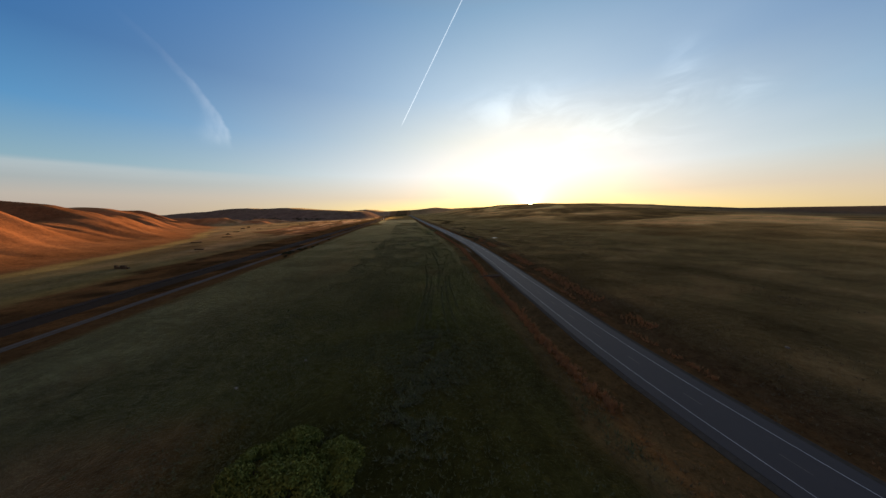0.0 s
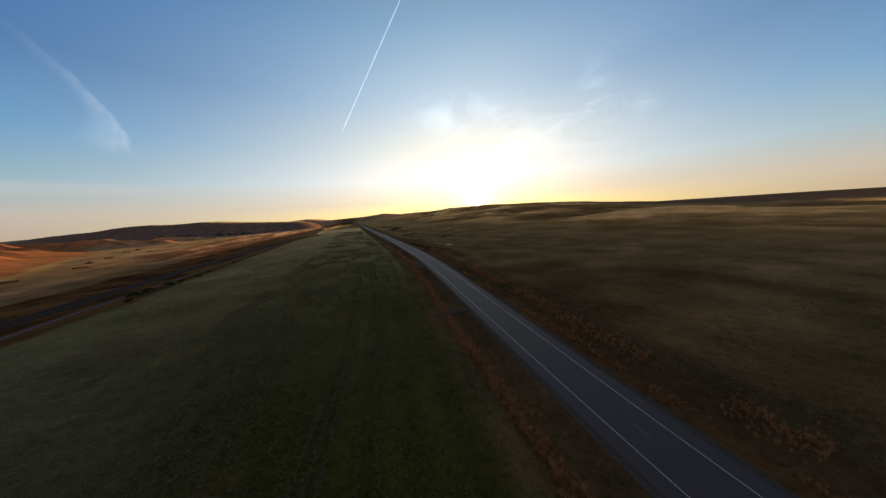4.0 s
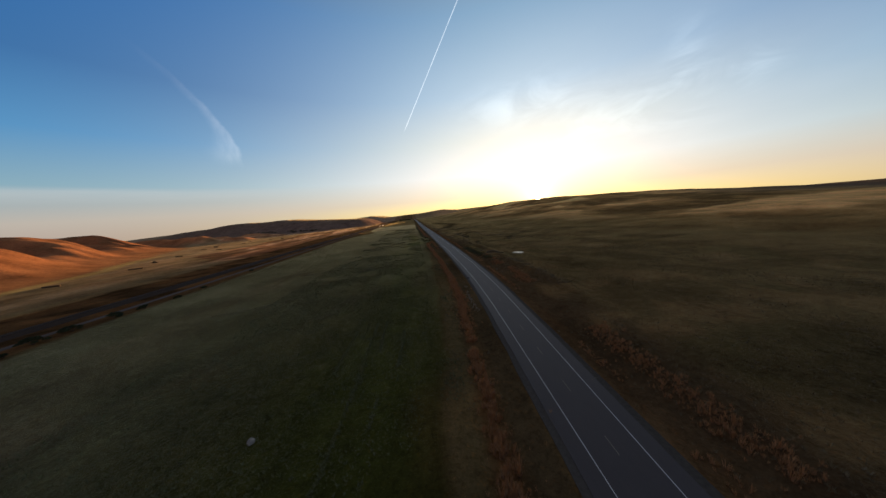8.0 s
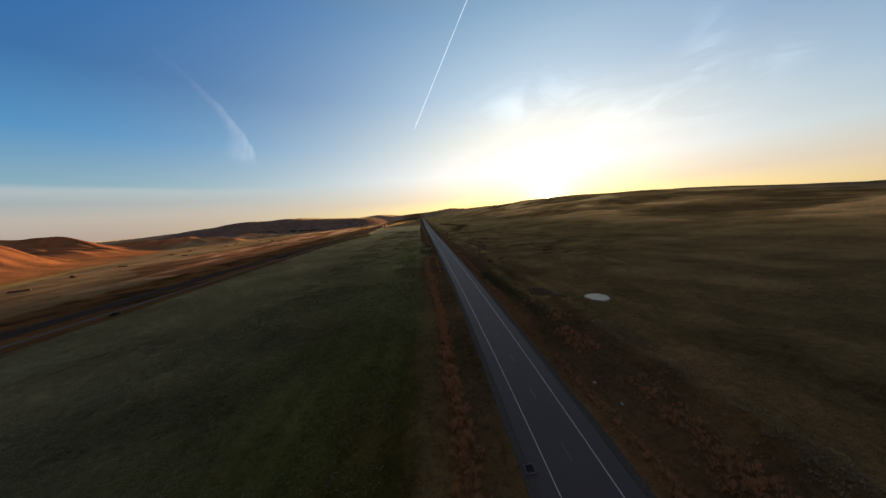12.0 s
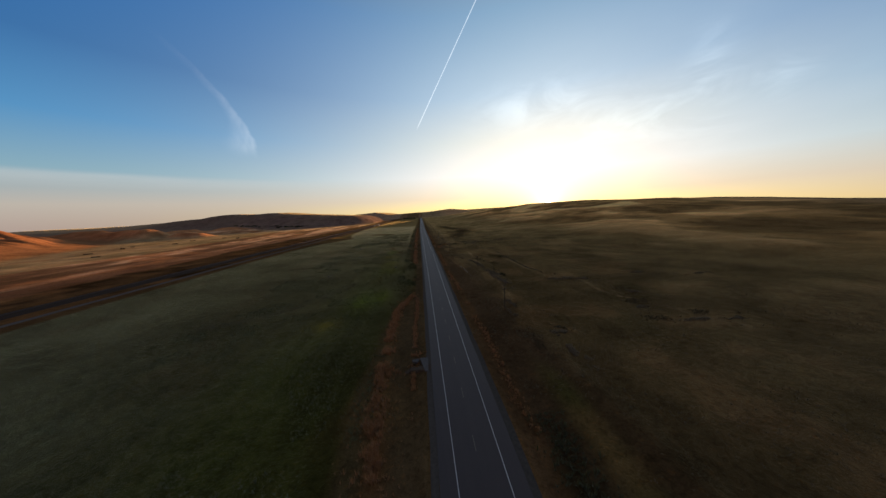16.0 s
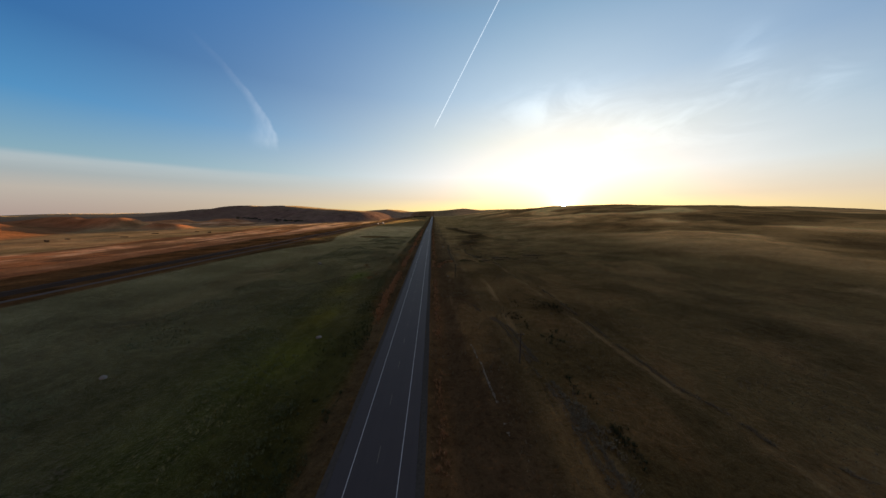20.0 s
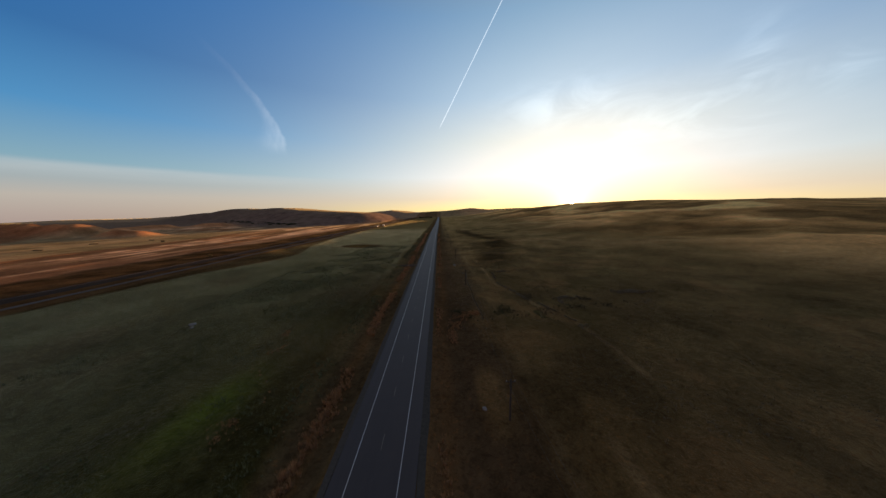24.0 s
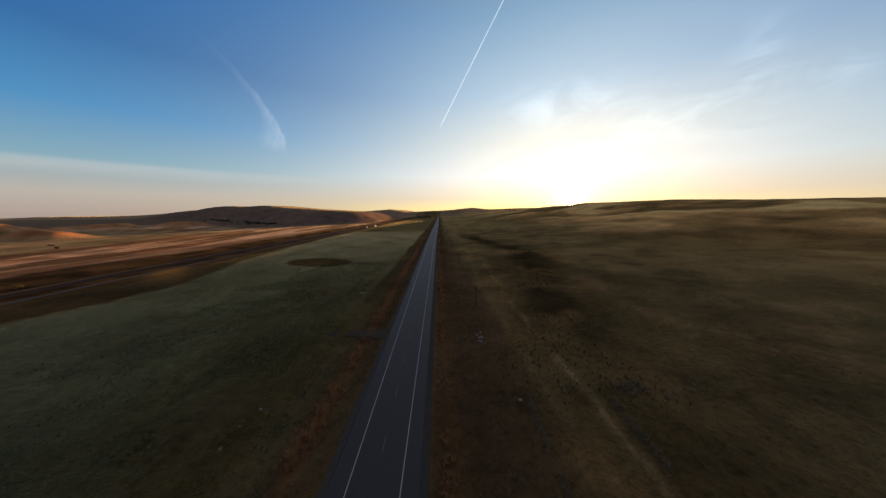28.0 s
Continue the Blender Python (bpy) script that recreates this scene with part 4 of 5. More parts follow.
# ---- bale stacks ----
def bale_mesh():
    bm = bmesh.new()
    box(bm, (0, 0, 0), (2.3, 1.15, 1.15), bevel=0.09)
    for s in (-0.75, -0.25, 0.25, 0.75):
        box(bm, (s * 1.1, 0, 0), (0.035, 1.17, 1.17))
    me = bpy.data.meshes.new("bale")
    bm.to_mesh(me)
    bm.free()
    me.materials.append(MAT_HAY)
    return me


BALE = bale_mesh()
stacks = ((-252, 198, 6), (-272, 294, 5), (-330, 367, 6), (-343, 448, 6), (-378, 508, 5), (-406, 571, 6), (-412, 657, 5), (-473, 703, 5), (-492, 763, 5), (-510, 797, 4), (-469, 830, 5), (-495, 901, 5), (-416, 920, 4), (-465, 950, 5))
for i, (x, y, n) in enumerate(stacks):
    y = float(ahead(y))
    st = thing("bale_stack", "long low row of grey-brown hay bales in a field", "hay bales", "hay bale rows in the west field", at=(x, y, height_at(x, y)), turn=(-18 + 13 * (i % 4)))
    for k in range(n - 1):
        for lvl in range(2):
            if lvl and ((k + i) % 3 == 1 or i % 4):
                continue
            share("bale", BALE, st, pose((k - n / 2) * 2.36 + 0.1 * ((k * 7 + i) % 3), 0.05 * ((k + i) % 3), 0.55 + lvl * 1.14, 0, 0, ((k * 5 + i) % 5) - 2))

# ---- power line ----
POLES = ((24.7, 421.6), (31.0, 498), (22.2, 587.5), (23.0, 677), (22.6, 754), (22.0, 836), (21.5, 921), (21, 1006), (21, 1091), (21, 1177))
first = None
pole_tops = []
for x, y in POLES:
    z = height_at(x, y)
    if first is None:
        first = thing("utility_pole", "weathered wooden utility pole with a short crossarm", "utility pole", "power line poles", at=(x, y, z - 0.3))
        bm = bmesh.new()
        rod(bm, (0, 0, 0), (0, 0, 8.3), 0.19, 0.13, 10)
        part("pole", bm, MAT_WOOD, first)
        bm = bmesh.new()
        box(bm, (0, 0.16, 7.75), (1.7, 0.10, 0.13), bevel=0.01)
        arm = part("crossarm", bm, MAT_WOOD, first)
        for s in (-0.75, 0.75):
            bm = bmesh.new()
            rod(bm, (s, 0.16, 7.8), (s, 0.16, 7.98), 0.03, 0.03, 6)
            rod(bm, (s, 0.16, 7.92), (s, 0.16, 8.06), 0.07, 0.05, 8)
            part("insulator", bm, MAT_CONCRETE, arm, "pale ceramic insulator")
        for s in (-1, 1):
            bm = bmesh.new()
            rod(bm, (s * 0.6, 0.2, 7.7), (0, 0.13, 7.1), 0.02, 0.02, 5)
            part("brace", bm, MAT_DARK, arm)
    else:
        copy_thing(first, pose(x, y, z - 0.3))
    pole_tops.append(Vector((x, y + 0.16, z - 0.3 + 8.06)))
for s in (-0.75, 0.75):
    line = thing("power_line", "thin bare wire strung from pole to pole", "wire", "power line wires")
    for a, b in zip(pole_tops, pole_tops[1:]):
        bm = bmesh.new()
        pts = [a.lerp(b, t / 8) + Vector((s, 0, -1.1 * 4 * (t / 8) * (1 - t / 8))) for t in range(9)]
        for p, q in zip(pts, pts[1:]):
            rod(bm, p, q, 0.009, 0.009, 4)
        part("wire_span", bm, MAT_WIRE, line)

# ---- pond, drain and field approaches ----
def pond(x, y, rx, ry):
    m, N = material("algae_water")
    pos = N.add("ShaderNodeTexCoord").outputs["Object"]
    c = N.mix(N.smooth(N.noise(pos, 0.35, 5.0, 0.6), 0.36, 0.5), (0.075, 0.068, 0.050), (0.125, 0.130, 0.030))
    finish(N, c, N.m("MULTIPLY_ADD", N.noise(pos, 1.2, 3.0), 0.25, 0.28), N.noise(pos, 3.0, 2.0), 0.03, 0.02)
    z = height_at(x, y) + 0.16
    root = thing("stock_pond", "small round stock pond with algae and a pale rim", "pond", at=(x, y, z))
    bm = bmesh.new()
    rng = np.random.default_rng(4)
    ring = []
    wob = [1 + 0.05 * math.sin(3 * a) + 0.03 * math.sin(7 * a + 1) for a in np.linspace(0, 2 * math.pi, 48, endpoint=False)]
    for k in range(48):
        a = k * 2 * math.pi / 48
        ring.append(bm.verts.new((rx * wob[k] * math.cos(a), ry * wob[k] * math.sin(a), 0)))
    bm.faces.new(ring)
    part("water", bm, m, root, "still water with green algae")
    bm = bmesh.new()
    rows = []
    for f, h in ((0.99, -0.15), (1.0, 0.06), (1.03, 0.10), (1.07, 0.05), (1.13, -0.25)):
        rows.append([bm.verts.new((rx * wob[k] * f * math.cos(k * 2 * math.pi / 48), ry * wob[k] * f * math.sin(k * 2 * math.pi / 48), h + 0.02 * math.sin(k * 1.7))) for k in range(48)])
    for r0, r1 in zip(rows, rows[1:]):
        for k in range(48):
            bm.faces.new((r0[k], r1[k], r1[(k + 1) % 48], r0[(k + 1) % 48]))
    part("rim", bm, MAT_STONE, root, "pale dried mud rim")


pond(42.8, 310.0, 3.7, 4.0)

drain = thing("storm_drain", "square concrete drain inlet with an iron grate", "drain", at=(-7.35, 252.7, -0.02))
for sx, sy, w, l in ((-0.62, 0, 0.2, 1.44), (0.62, 0, 0.2, 1.44), (0, 0.62, 1.04, 0.2), (0, -0.62, 1.04, 0.2)):
    bm = bmesh.new()
    box(bm, (sx, sy, 0.0), (w, l, 0.3), bevel=0.02)
    part("kerb_block", bm, MAT_OLD_CONCRETE, drain, "pale concrete frame")
for k in range(9):
    bm = bmesh.new()
    box(bm, (-0.44 + 0.11 * k, 0, 0.08), (0.04, 1.02, 0.06))
    part("bar", bm, MAT_DARK, drain)
bm = bmesh.new()
box(bm, (0, 0, -0.05), (1.02, 1.02, 0.05))
part("pit", bm, MAT_DARK, drain, "dark pit")


def approach(label, y, x0, x1, w, mat=MAT_GRAVEL, z=0.05):
    """A farm approach that leaves the road over the ditch."""
    y = float(ahead(y))
    root = thing("field_approach", label, "driveway", "field approaches", kind="structure")
    rng = np.random.default_rng(int(y))
    n = 14
    bm = bmesh.new()
    rows = []
    for i in range(n + 1):
        f = i / n
        d = x0 + (x1 - x0) * f
        flare = w * (1 + 1.1 * (1 - f) ** 3) * rng.uniform(0.93, 1.07)
        yy = y + rng.uniform(-0.15, 0.15)
        cx = float(road_x(y))
        top = -0.05 * (1 - f) + (height_at(cx + d, y) + z) * f if f > 0.8 else -0.05 - 0.10 * f
        rows.append([bm.verts.new((cx + d, yy + s * flare / 2 * k, top - (0.0 if k < 1.01 else 1.3))) for s, k in ((-1, 1.5), (-1, 1), (1, 1), (1, 1.5))])
    for a, b in zip(rows, rows[1:]):
        for k in range(3):
            bm.faces.new((a[k], a[k + 1], b[k + 1], b[k]))
    part("gravel_bed", bm, mat, root)


approach("brown dirt field approach across the ditch", 128.0, -6.1, -19, 2.2, MAT_DIRT)
approach("overgrown dirt field approach across the ditch", 379.0, -6.1, -12.5, 1.3, MAT_DIRT)
approach("brown dirt field approach across the ditch", 703.0, -6.2, -25, 3.2, MAT_DIRT)
pad = thing("concrete_apron", "broken pale concrete apron at the road edge", "apron", at=(-0.7, 388.5, -0.02), kind="structure")
for corners in (((-5.5, -3.6), (-5.4, 2.3), (-7.6, 2.5), (-6.9, -0.6), (-6.3, -3.4)), ((-7.9, 2.3), (-9.6, 2.1), (-9.3, 1.2), (-8.4, 0.9), (-7.7, 1.5))):
    bm = bmesh.new()
    top = [bm.verts.new((x, y, 0.05 + 0.05 * (x + 5.5))) for x, y in corners]
    low = [bm.verts.new((x, y, -0.40 + 0.05 * (x + 5.5))) for x, y in corners]
    bm.faces.new(top)
    bm.faces.new(low[::-1])
    for k in range(len(top)):
        bm.faces.new((top[k - 1], low[k - 1], low[k], top[k]))
    bmesh.ops.recalc_face_normals(bm, faces=bm.faces)
    part("slab", bm, MAT_OLD_CONCRETE, pad)

# ---- trackside huts ----
def hut(x, y, w, l, h):
    y = float(ahead(y))
    root = thing("trackside_hut", "small white metal hut beside the railway", "hut", "white huts by the railway", at=(x, y, height_at(x, y)))
    bm = bmesh.new()
    box(bm, (0, 0, h / 2), (w, l, h), bevel=0.03)
    part("wall", bm, MAT_WHITE, root)
    bm = bmesh.new()
    v = [bm.verts.new(p) for p in ((-w * 0.56, -l * 0.55, h), (w * 0.56, -l * 0.55, h), (0, -l * 0.55, h + w * 0.22), (-w * 0.56, l * 0.55, h), (w * 0.56, l * 0.55, h), (0, l * 0.55, h + w * 0.22))]
    for f in ((0, 1, 2), (5, 4, 3), (0, 2, 5, 3), (1, 4, 5, 2), (0, 3, 4, 1)):
        bm.faces.new([v[i] for i in f])
    part("roof", bm, MAT_WHITE, root)
    bm = bmesh.new()
    box(bm, (0.2, -l / 2 - 0.02, 1.0), (0.9, 0.05, 2.0), bevel=0.01)
    part("door", bm, MAT_DARK, root)


hut(-172, 1360, 5.0, 6.0, 3.2)
hut(-178, 1300, 3.0, 3.6, 2.4)

# ---- stones ----
def stone(x, y, s, seed, group="loose stones"):
    y = float(ahead(y))
    rng = np.random.default_rng(seed)
    bm = bmesh.new()
    bmesh.ops.create_icosphere(bm, subdivisions=2, radius=1.0)
    for v in bm.verts:
        v.co *= rng.uniform(0.82, 1.1)
        v.co.z *= 0.55
    me = bpy.data.meshes.new("stone")
    bm.to_mesh(me)
    bm.free()
    me.materials.append(MAT_STONE)
    ob = tagged(new("stone", me), "pale weathered field stone lying in the grass", "stone", group)
    ob.matrix_basis = pose(x, y, height_at(x, y) + 0.12 * s, 0, 0, seed * 37) @ Matrix.Diagonal((s, s * 0.7, s, 1))


for i, (x, y, s) in enumerate(((-60.7, 168, 0.8), (-66.6, 488, 0.9), (-25.6, 506, 0.9), (-76, 607, 1.2), (-74, 605, 0.7), (-26.8, 742, 1.1), (19.9, 696.5, 0.7), (20.4, 698.5, 0.9), (19.6, 700.5, 0.6), (20.8, 702, 0.5), (18.2, 572.7, 0.6), (24, 673, 0.5), (12.5, 268, 0.5), (13.4, 262, 0.4), (15.5, 330, 0.45), (24.8, 318, 0.5), (25.8, 322, 0.4), (23.6, 326, 0.35), (-11.5, 300, 0.3), (-92, 60, 0.4), (-102, 52, 0.4), (-34.3, 137, 0.5), (-36, 137.5, 0.4), (20.5, 45, 0.5), (-25.8, 663.7, 0.3), (-25.2, 672, 0.35), (-26.0, 668, 0.22))):
    stone(x, y, s, 300 + i)

# ---- sleepers ----
bm = bmesh.new()
box(bm, (0, 0, 0), (2.6, 0.24, 0.18), bevel=0.015)
SLEEPER = bpy.data.meshes.new("sleeper")
bm.to_mesh(SLEEPER)
bm.free()
SLEEPER.materials.append(MAT_SLEEPER)
for k in range(300):
    y = 95 + 0.62 * k
    share("sleeper", SLEEPER, rail_bed, pose(float(rail_x(y)), y, height_at(float(rail_x(y)), y) + 0.58))
bm = bmesh.new()
box(bm, (0, 0, 0), (2.6, 0.24, 0.18))
base_co = np.array([v.co for v in bm.verts])
bmesh.ops.triangulate(bm, faces=bm.faces)
base_tri = np.array([[v.index for v in f.verts] for f in bm.faces])
bm.free()
sy = np.concatenate([np.arange(-60, 95, 0.62), np.arange(281, 1000, 0.62)])
sxx = rail_x(sy)
sz = height(sxx, sy) + 0.58
co = (base_co[None] + np.stack([sxx, sy, sz], 1)[:, None]).reshape(-1, 3)
tri = (base_tri[None] + (np.arange(len(sy)) * 8)[:, None, None]).reshape(-1, 3)
ob = tagged(new("sleepers", raw_mesh("sleepers", co, tri, MAT_SLEEPER)), "weathered sleepers further along the line", kind="stuff")
ob.parent = rail_bed

# ---- grass and scrub ----
def scatter(name, label, mat, n, seed, place, size, blades, wide, lean=0.6):
    rng = np.random.default_rng(seed)
    x, y = place(rng, n)
    y = ahead(y)
    s = rng.uniform(*size, len(x)) * (0.6 + 0.8 * rng.uniform(0, 1, len(x)) ** 2)
    co, tri = tufts(rng, x, y, s, blades, wide, lean)
    return tagged(new(name, raw_mesh(name, co, tri, mat)), label, "grass", kind="stuff")


def along(lo, hi, d0, spread, seed, gap=0.0):
    """Clumps strewn beside the road at an offset, thicker in drifts."""
    def place(rng, n):
        y = rng.uniform(lo, hi, n)
        d = (d0(y) if callable(d0) else d0) + spread * rng.normal(size=n) + 1.2 * fbm(0 * y, y, 28, seed)
        keep = (fbm(d * 0 + seed, y, 16, seed + 1, 3) > gap) & (rng.uniform(0, 1, n) <= (row_gap(y) if d0 is rust_row or d0 == -17.5 else 1))
        y, d = y[keep], d[keep]
        return road_x(y) + d, y
    return place


def field(x0, x1, y0, y1, seed, thr, size, rows=0.0):
    def place(rng, n):
        x, y = rng.uniform(x0, x1, n), rng.uniform(y0, y1, n)
        x = x + road_x(y)
        keep = fbm(x, y, size, seed, 3) > thr
        if rows:
            w = np.sin((x - road_x(y) + 5 * np.sin(y / 31.0)) * 2 * np.pi / rows)
            keep &= w > 0.2
        return x[keep], y[keep]
    return place


def scrub_patch(rng, n):
    """Low brush in an uneven drift beside the power line."""
    x, y = rng.uniform(20, 130, n), rng.uniform(670, 1080, n)
    mid = np.interp(y, (690, 740, 870, 1015, 1060), (44, 56, 84, 56, 50)) + 14 * fbm(x, y, 90, 61)
    keep = np.abs(x - mid) / 17 + 1.3 * fbm(x, y, 22, 277, 4) + rng.uniform(-0.3, 0.3, n) < 0.55
    return x[keep], y[keep]


scatter("rust_grass", "tall rust-red dry grass along the verge", MAT_RUST, 9500, 21, along(-30, 1000, rust_row, 0.8, 201, -0.22), (0.7, 1.35), 38, 0.016, 0.5)
scatter("rust_grass", "low rust-red dry grass thinning out beside the verge", MAT_RUST, 5000, 20, along(-30, 1000, rust_row, 2.6, 203, 0.1), (0.35, 0.7), 18, 0.022, 0.55)
scatter("rust_grass", "tall rust-red dry grass along the verge", MAT_RUST, 5000, 22, along(-30, 1000, lambda y: np.interp(y, (400, 520), (11.2, 9.9)), 0.6, 211, -0.08), (0.4, 0.85), 24, 0.020, 0.55)
scatter("rust_grass", "tall rust-red dry grass above the ditch", MAT_RUST, 3600, 23, along(60, 330, 18.2, 1.5, 221, -0.05), (0.5, 1.0), 26, 0.018, 0.55)
scatter("rust_grass", "tall rust-red dry grass in a thin row near the road", MAT_RUST, 700, 45, along(372, 436, -10.5, 0.35, 215, -0.15), (0.4, 0.9), 26, 0.018, 0.55)
scatter("pale_tufts", "small pale bleached grass tufts on the verge", MAT_PALE_TUFT, 260, 42, along(203, 248, -9.6, 0.45, 269, -0.1), (0.25, 0.5), 22, 0.022, 0.7)
scatter("straw_grass", "pale straw-coloured grass on the verge", MAT_STRAW, 9000, 24, along(-30, 1000, -17.5, 2.4, 231, 0.1), (0.3, 0.65), 10, 0.035, 0.6)
scatter("straw_grass", "pale straw-coloured grass on the verge", MAT_STRAW, 9000, 25, along(-30, 1000, 19.0, 5.0, 241, 0.1), (0.3, 0.7), 10, 0.035, 0.6)
scatter("field_grass", "short green grass in the hayfield", MAT_GREEN, 60000, 26, field(-95, -26, 22, 330, 251, -0.15, 12), (0.18, 0.42), 4, 0.12, 1.0)
scatter("field_grass", "short green grass in the hayfield", MAT_GREEN, 60000, 27, field(-90, -26, 330, 820, 252, 0.0, 14), (0.22, 0.5), 4, 0.12, 1.0)
scatter("sage_scrub", "low grey-brown scrub on the pasture", MAT_SAGE, 38000, 29, field(22, 130, 0, 760, 254, 0.05, 16), (0.22, 0.5), 9, 0.05, 0.7)
scatter("sage_scrub", "low dark scrub on the pasture", MAT_LOW, 30000, 30, scrub_patch, (0.3, 0.75), 9, 0.06, 0.7)


def hay_arcs(rng, n):
    """Rows left by the rake as it turned at the field's end."""
    k = rng.integers(0, 13, n)
    r = 5.0 + 1.9 * k + 0.4 * rng.normal(size=n)
    a = rng.uniform(-0.25, 1.9, n) + 0.06 * k
    x, y = -70 + r * np.cos(a), 46 + r * np.sin(a) * 0.9
    keep = fbm(x, y, 9, 271, 2) > -0.35
    return x[keep], y[keep]


def hay_lines(rng, n):
    y = rng.uniform(66, 210, n)
    k = rng.integers(0, 7, n)
    d = -34 - 2.3 * k + 1.6 * np.sin(y / 23.0 + 0.4 * k) + 0.25 * rng.normal(size=n)
    keep = fbm(d + 60 * k, y, 24, 275, 3) > 0.05
    return (road_x(y) + d)[keep], y[keep]


def clusters(spots):
    """Clumps gathered round a few places: x, y, half-widths."""
    def place(rng, n):
        m = n // len(spots)
        xs = np.concatenate([x + a * rng.normal(size=m) * 0.6 for x, y, a, b in spots])
        ys = np.concatenate([y + b * rng.normal(size=m) * 0.6 for x, y, a, b in spots])
        keep = fbm(xs, ys, 4, 283, 3) > -0.05
        return xs[keep], ys[keep]
    return place


def worn_line(xs, ys, spread):
    """Clumps strewn along a worn line across the pasture, in broken stretches."""
    def place(rng, n):
        y = rng.uniform(min(ys), max(ys), n)
        x = np.interp(y, ys, xs) + 0.5 * fbm(0 * y, y, 9, 285, 3) + spread * rng.normal(size=n)
        keep = fbm(x, y, 6, 287, 3) > -0.12
        return x[keep], y[keep]
    return place


def edge_weeds(rng, n):
    """Weeds along the stretch where the hayfield comes up to the road."""
    y = 486 + 26 * rng.normal(size=n)
    x = road_x(y) + hay_edge(y) + 0.6 - 5.0 * np.abs(rng.normal(size=n))
    keep = (fbm(x, y, 7, 289, 3) > -0.2) & (y > 425) & (y < 560)
    return x[keep], y[keep]


for seed, n, tint, spread, xs, ys in ((50, 170, MAT_PALE_TUFT, 0.10, (22.3, 21.8, 21.3, 20.2), (469, 475, 490, 500)), (51, 2000, MAT_SAGE, 0.35, (34.1, 34.4, 34.4, 33.6, 32.4, 27.5, 22.1), (460, 468, 480, 496, 513, 523, 543)),
                                      (52, 2000, MAT_SAGE, 0.35, (36.0, 36.2, 36.0, 35.4, 34.6, 30.0), (458, 468, 480, 496, 510, 521)), (53, 2200, MAT_SAGE, 0.40, (71, 69, 65, 64.6, 62.1, 62.4, 63.4), (459, 462, 465, 473, 480, 506, 553)),
                                      (54, 700, MAT_SAGE, 0.5, (61, 58, 56, 54, 51, 47.5, 44.5, 39.5, 38, 37.4, 36.8), (520, 560, 600, 607, 614, 621, 630, 643, 655, 671, 700)), (55, 300, MAT_SAGE, 0.4, (88, 92, 80, 74, 77), (330, 380, 410, 425, 446))):
    scatter("trail_grass", "thin broken line of pale grass along a worn trail", tint, n, seed, worn_line(xs, ys, spread), (0.16, 0.4), 10, 0.06, 1.0)
scatter("brush_clumps", "dark low brush between two worn trails", MAT_LEAF_DARK, 900, 56, clusters(((45, 505, 4, 6), (50, 531, 7, 6), (57, 526, 5, 4), (40, 515, 3, 5), (39.5, 486, 1.4, 6), (41, 470, 1.2, 8))), (0.3, 0.75), 12, 0.05, 0.7)
scatter("green_weeds", "dense dark green weeds close to the road", MAT_WEED_DARK, 3600, 57, edge_weeds, (0.25, 0.6), 9, 0.05, 0.8)
def standing(spots):
    return clusters(tuple((x, float(mark(y)), a, b) for x, y, a, b in spots))


scatter("rust_grass", "rust-red dry grass grown over an old field approach", MAT_RUST, 420, 66, standing(((-10.5, 387.5, 2, 1.5), (-13.5, 387, 2, 2), (-16.5, 388, 2, 2), (-19.5, 389.5, 1.5, 2.5), (-22.5, 392.5, 1.5, 1.2), (-9.5, 393.5, 1.5, 0.8))), (0.35, 0.8), 24, 0.02, 0.55)
scatter("straw_grass", "broken patches of pale flattened grass above the ditch", MAT_SAGE, 3600, 60, standing(((33, 397.5, 1.2, 2), (35.5, 398, 1, 1.5), (32.5, 391, 1, 3), (32.1, 387, 1, 2), (33.2, 383, 1.2, 2.5), (36.6, 461, 1.2, 6), (35.4, 478, 1, 7), (29, 426, 1, 4), (26, 416, 1, 3))), (0.2, 0.5), 9, 0.07, 1.0)
scatter("straw_grass", "patches of pale grass among dark brush on the pasture", MAT_SAGE, 3200, 61, standing(((84, 430, 4, 1.5), (73.5, 413, 3, 1.2), (76, 408, 4, 1.2), (82, 400, 5, 1.2), (95, 399, 6, 1.5), (140, 450, 6, 1.5), (114, 459, 5, 1.5), (66, 655, 4, 2), (60, 648, 4, 2), (97, 658, 5, 2), (89, 646, 6, 2))), (0.25, 0.55), 9, 0.07, 1.0)
scatter("brush_clumps", "dark brush among pale grass on the pasture", MAT_LOW, 2400, 62, standing(((77, 419, 5, 3), (72, 403, 6, 2.5), (87, 405, 6, 2.5), (97, 401, 6, 2), (36, 404, 2, 4), (25.3, 392, 1.5, 8), (62, 642, 6, 3), (74, 643, 7, 3), (70, 651, 6, 2), (48, 655, 3, 4))), (0.25, 0.6), 10, 0.05, 0.7)
scatter("green_weeds", "low green weeds in a damp part of the pasture", MAT_WEED_DARK, 900, 63, standing(((35, 642, 3, 3), (46, 642, 3, 2.5), (31, 638, 3, 3), (20, 636, 2, 3), (16, 640, 2, 3))), (0.25, 0.55), 10, 0.05, 0.8)
scatter("trail_grass", "thin broken line of pale grass along a worn trail", MAT_SAGE, 1500, 64, worn_line((25, 25, 24.4, 24.5, 25.8), tuple(float(mark(y)) for y in (626, 640, 655, 676, 704)), 0.22), (0.16, 0.36), 10, 0.06, 1.0)
scatter("trail_grass", "thin broken line of pale grass along a worn trail", MAT_SAGE, 1800, 65, worn_line((56, 53.9, 49.8, 46.8, 45, 40.4, 41.6), tuple(float(mark(y)) for y in (629, 634, 648, 652, 661, 676, 703)), 0.4), (0.2, 0.45), 10, 0.06, 1.0)
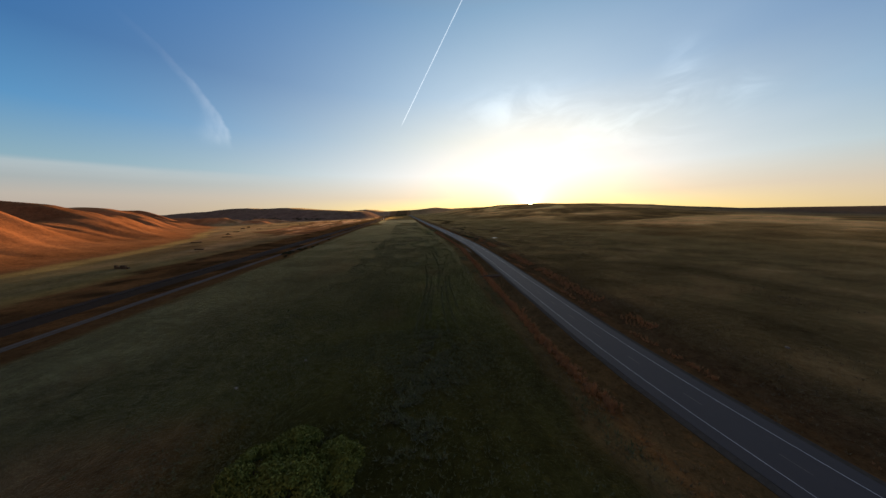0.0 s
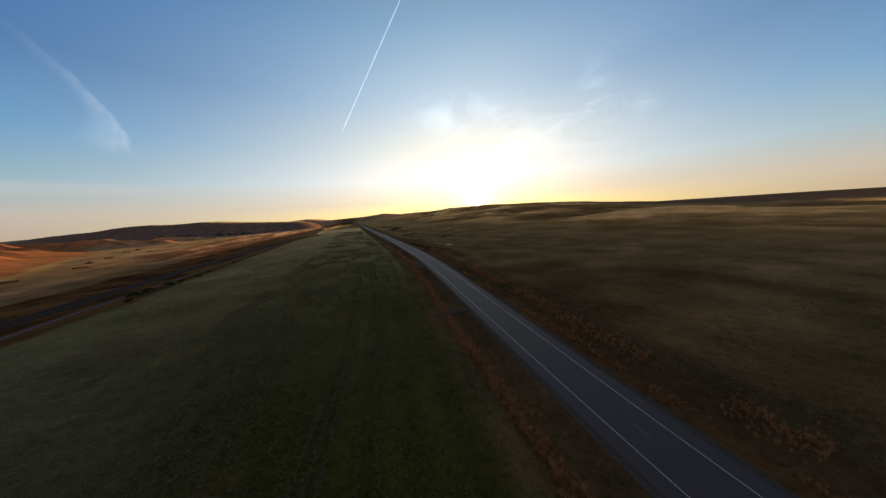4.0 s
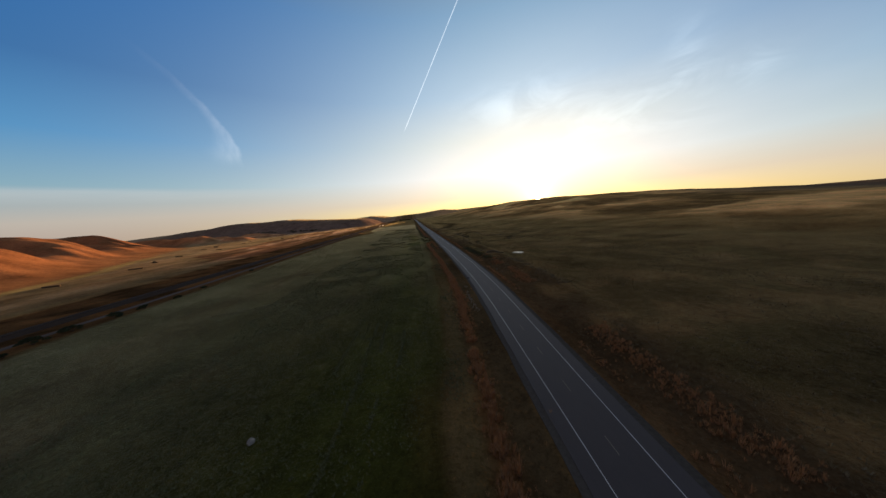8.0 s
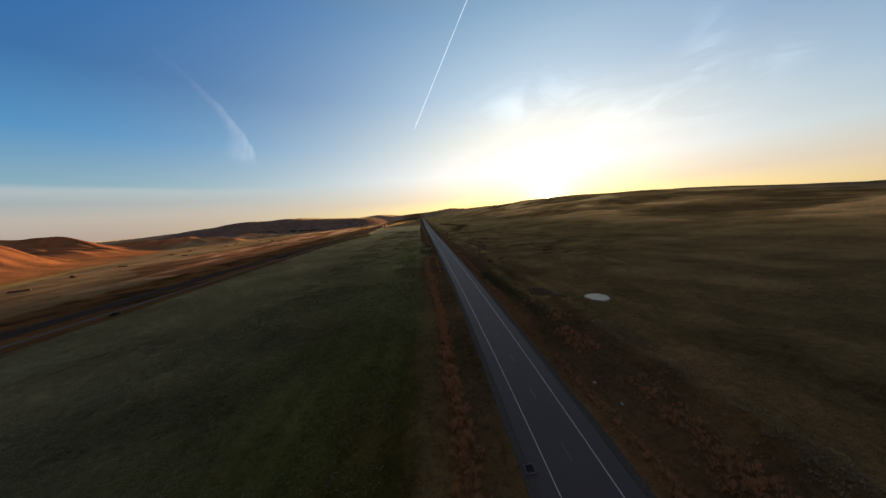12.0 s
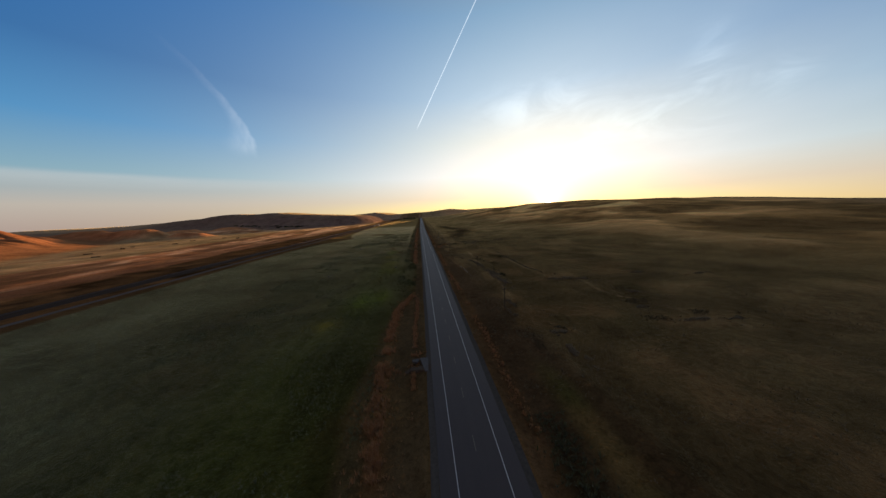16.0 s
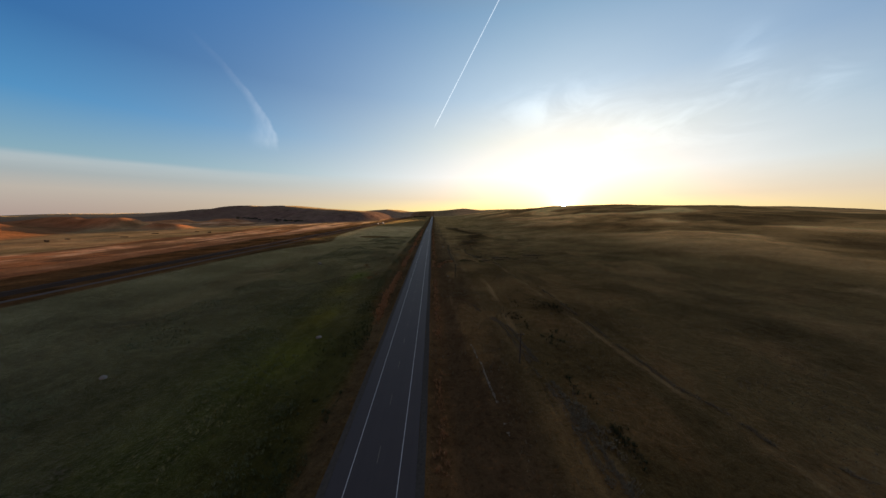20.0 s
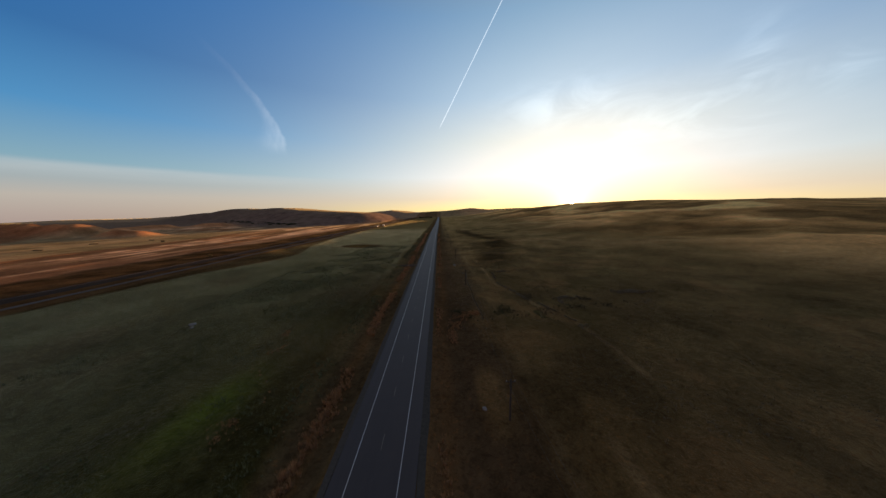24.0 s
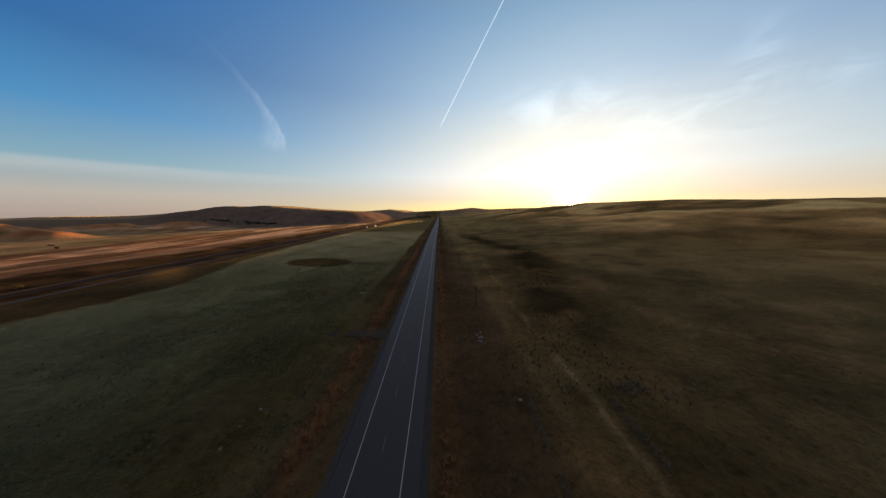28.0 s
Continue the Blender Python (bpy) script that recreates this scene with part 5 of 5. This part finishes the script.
scatter("straw_grass", "patches of pale straw grass beside a cattle trail", MAT_SAGE, 3600, 35, clusters(((54, 622, 3, 2), (64, 626, 6, 2), (49, 676, 9, 2), (95, 629, 8, 2), (55, 603, 3, 2), (36, 448, 2, 8), (37, 470, 2, 9), (68, 451, 5, 2), (78, 446, 4, 3))), (0.3, 0.7), 7, 0.10, 1.0)
scatter("brush_clumps", "dark low brush clumps on the pasture", MAT_LOW, 1500, 36, clusters(((35, 613, 5, 5), (45, 611, 6, 5), (52, 612, 7, 4), (70, 448, 6, 3), (26, 602, 5, 6), (60, 640, 12, 10), (38, 520, 6, 8))), (0.25, 0.6), 11, 0.05, 0.7)
scatter("green_weeds", "yellow-green weeds in a damp spot", MAT_WEED, 500, 37, clusters(((45, 611, 2, 1.2), (48, 608, 2, 1.0), (-33, 470, 4, 12))), (0.3, 0.6), 7, 0.10, 1.0)


def hay_marks(rng, n):
    """Short bundles of parallel swaths left lying in the field."""
    spots = ((-92, 307, 0.35, 14, 3), (-66, 297, 1.0, 16, 4), (-57, 303, 0.5, 12, 3), (-46, 318, 0.4, 12, 4), (-56, 330, 0.3, 12, 2), (-70, 420, 0.6, 18, 3), (-48, 450, 1.1, 16, 4), (-84, 520, 0.5, 20, 3), (-52, 560, 0.7, 16, 3), (-98, 240, 0.5, 16, 3), (-60, 230, 1.2, 14, 4), (-64, 690, 0.8, 18, 3), (-44, 720, 0.5, 16, 4))
    xs, ys = [], []
    for x, y, a, l, k in spots:
        m = n // len(spots)
        s = rng.uniform(-l, l, m)
        o = rng.integers(0, k, m) * 1.7 + 0.35 * rng.normal(size=m) + 0.012 * s * s
        keep = fbm(s + 30 * o, o, 5, 281, 2) > -0.2
        xs.append((x + s * math.cos(a) - o * math.sin(a))[keep])
        ys.append((y + s * math.sin(a) + o * math.cos(a))[keep])
    return np.concatenate(xs), np.concatenate(ys)


scatter("hay_rows", "short pale swaths of cut hay in the field", MAT_STRAW, 15000, 34, hay_marks, (0.16, 0.32), 6, 0.09, 1.4)
scatter("hay_rows", "raked curving rows of cut green hay", MAT_GREEN, 7000, 28, hay_arcs, (0.2, 0.4), 7, 0.08, 1.2)
scatter("hay_rows", "raked rows of cut green hay", MAT_GREEN, 14000, 32, hay_lines, (0.18, 0.38), 6, 0.09, 1.3)
scatter("green_weeds", "yellow-green weeds along the wet ditch", MAT_DITCH, 1900, 31, along(300, 362, lambda y: np.interp(y, (300, 318, 330, 362), (19.5, 17.8, 15.5, 13.5)), 1.6, 261, -0.05), (0.3, 0.75), 11, 0.05)
scatter("straw_weeds", "pale straw-coloured weeds along an old trail", MAT_SAGE, 1400, 33, along(225, 290, 30.0, 2.2, 263, 0.0), (0.25, 0.6), 9, 0.06, 0.8)
scatter("field_grass", "coarse dark green grass clumps beside the raked hay", MAT_GREEN, 2600, 38, clusters(((-64, 52, 5, 7), (-68, 40, 4, 8), (-62, 62, 5, 5))), (0.4, 0.8), 8, 0.10, 1.1)
scatter("straw_grass", "pale straw and weeds on the sandy stream bank", MAT_SAGE, 4200, 39, clusters(((21.8, 325, 1.0, 4), (24.5, 319, 2.0, 2.5), (27.5, 316.5, 2.6, 2), (30.5, 313.5, 2.2, 1.6), (26, 318, 3, 2.5))), (0.25, 0.6), 7, 0.09, 1.0)
scatter("rust_grass", "rust-red dry grass clumps above the ditch", MAT_RUST, 1000, 40, along(236, 300, 20.5, 1.3, 265, -0.05), (0.4, 0.8), 22, 0.02, 0.6)
scatter("green_weeds", "tall dark green weeds between the verge and the hayfield", MAT_GREEN, 9000, 41, along(20, 1000, -19.6, 1.3, 267, 0.0), (0.35, 0.75), 9, 0.045, 0.7)
scatter("rust_grass", "patch of rust-red dry weeds in the hayfield", MAT_RUST, 700, 43, clusters(((-35, 590, 3, 5), (-31, 583, 2, 3), (-38, 600, 2, 3), (-28, 572, 2, 4))), (0.25, 0.55), 18, 0.022, 0.6)
scatter("rust_grass", "rust-red dry weeds across the old ditch", MAT_RUST, 700, 44, clusters(((15, 606, 2, 4), (18, 610, 2, 3), (22, 612, 2, 2), (13.5, 598, 1.2, 5))), (0.3, 0.7), 20, 0.02, 0.55)
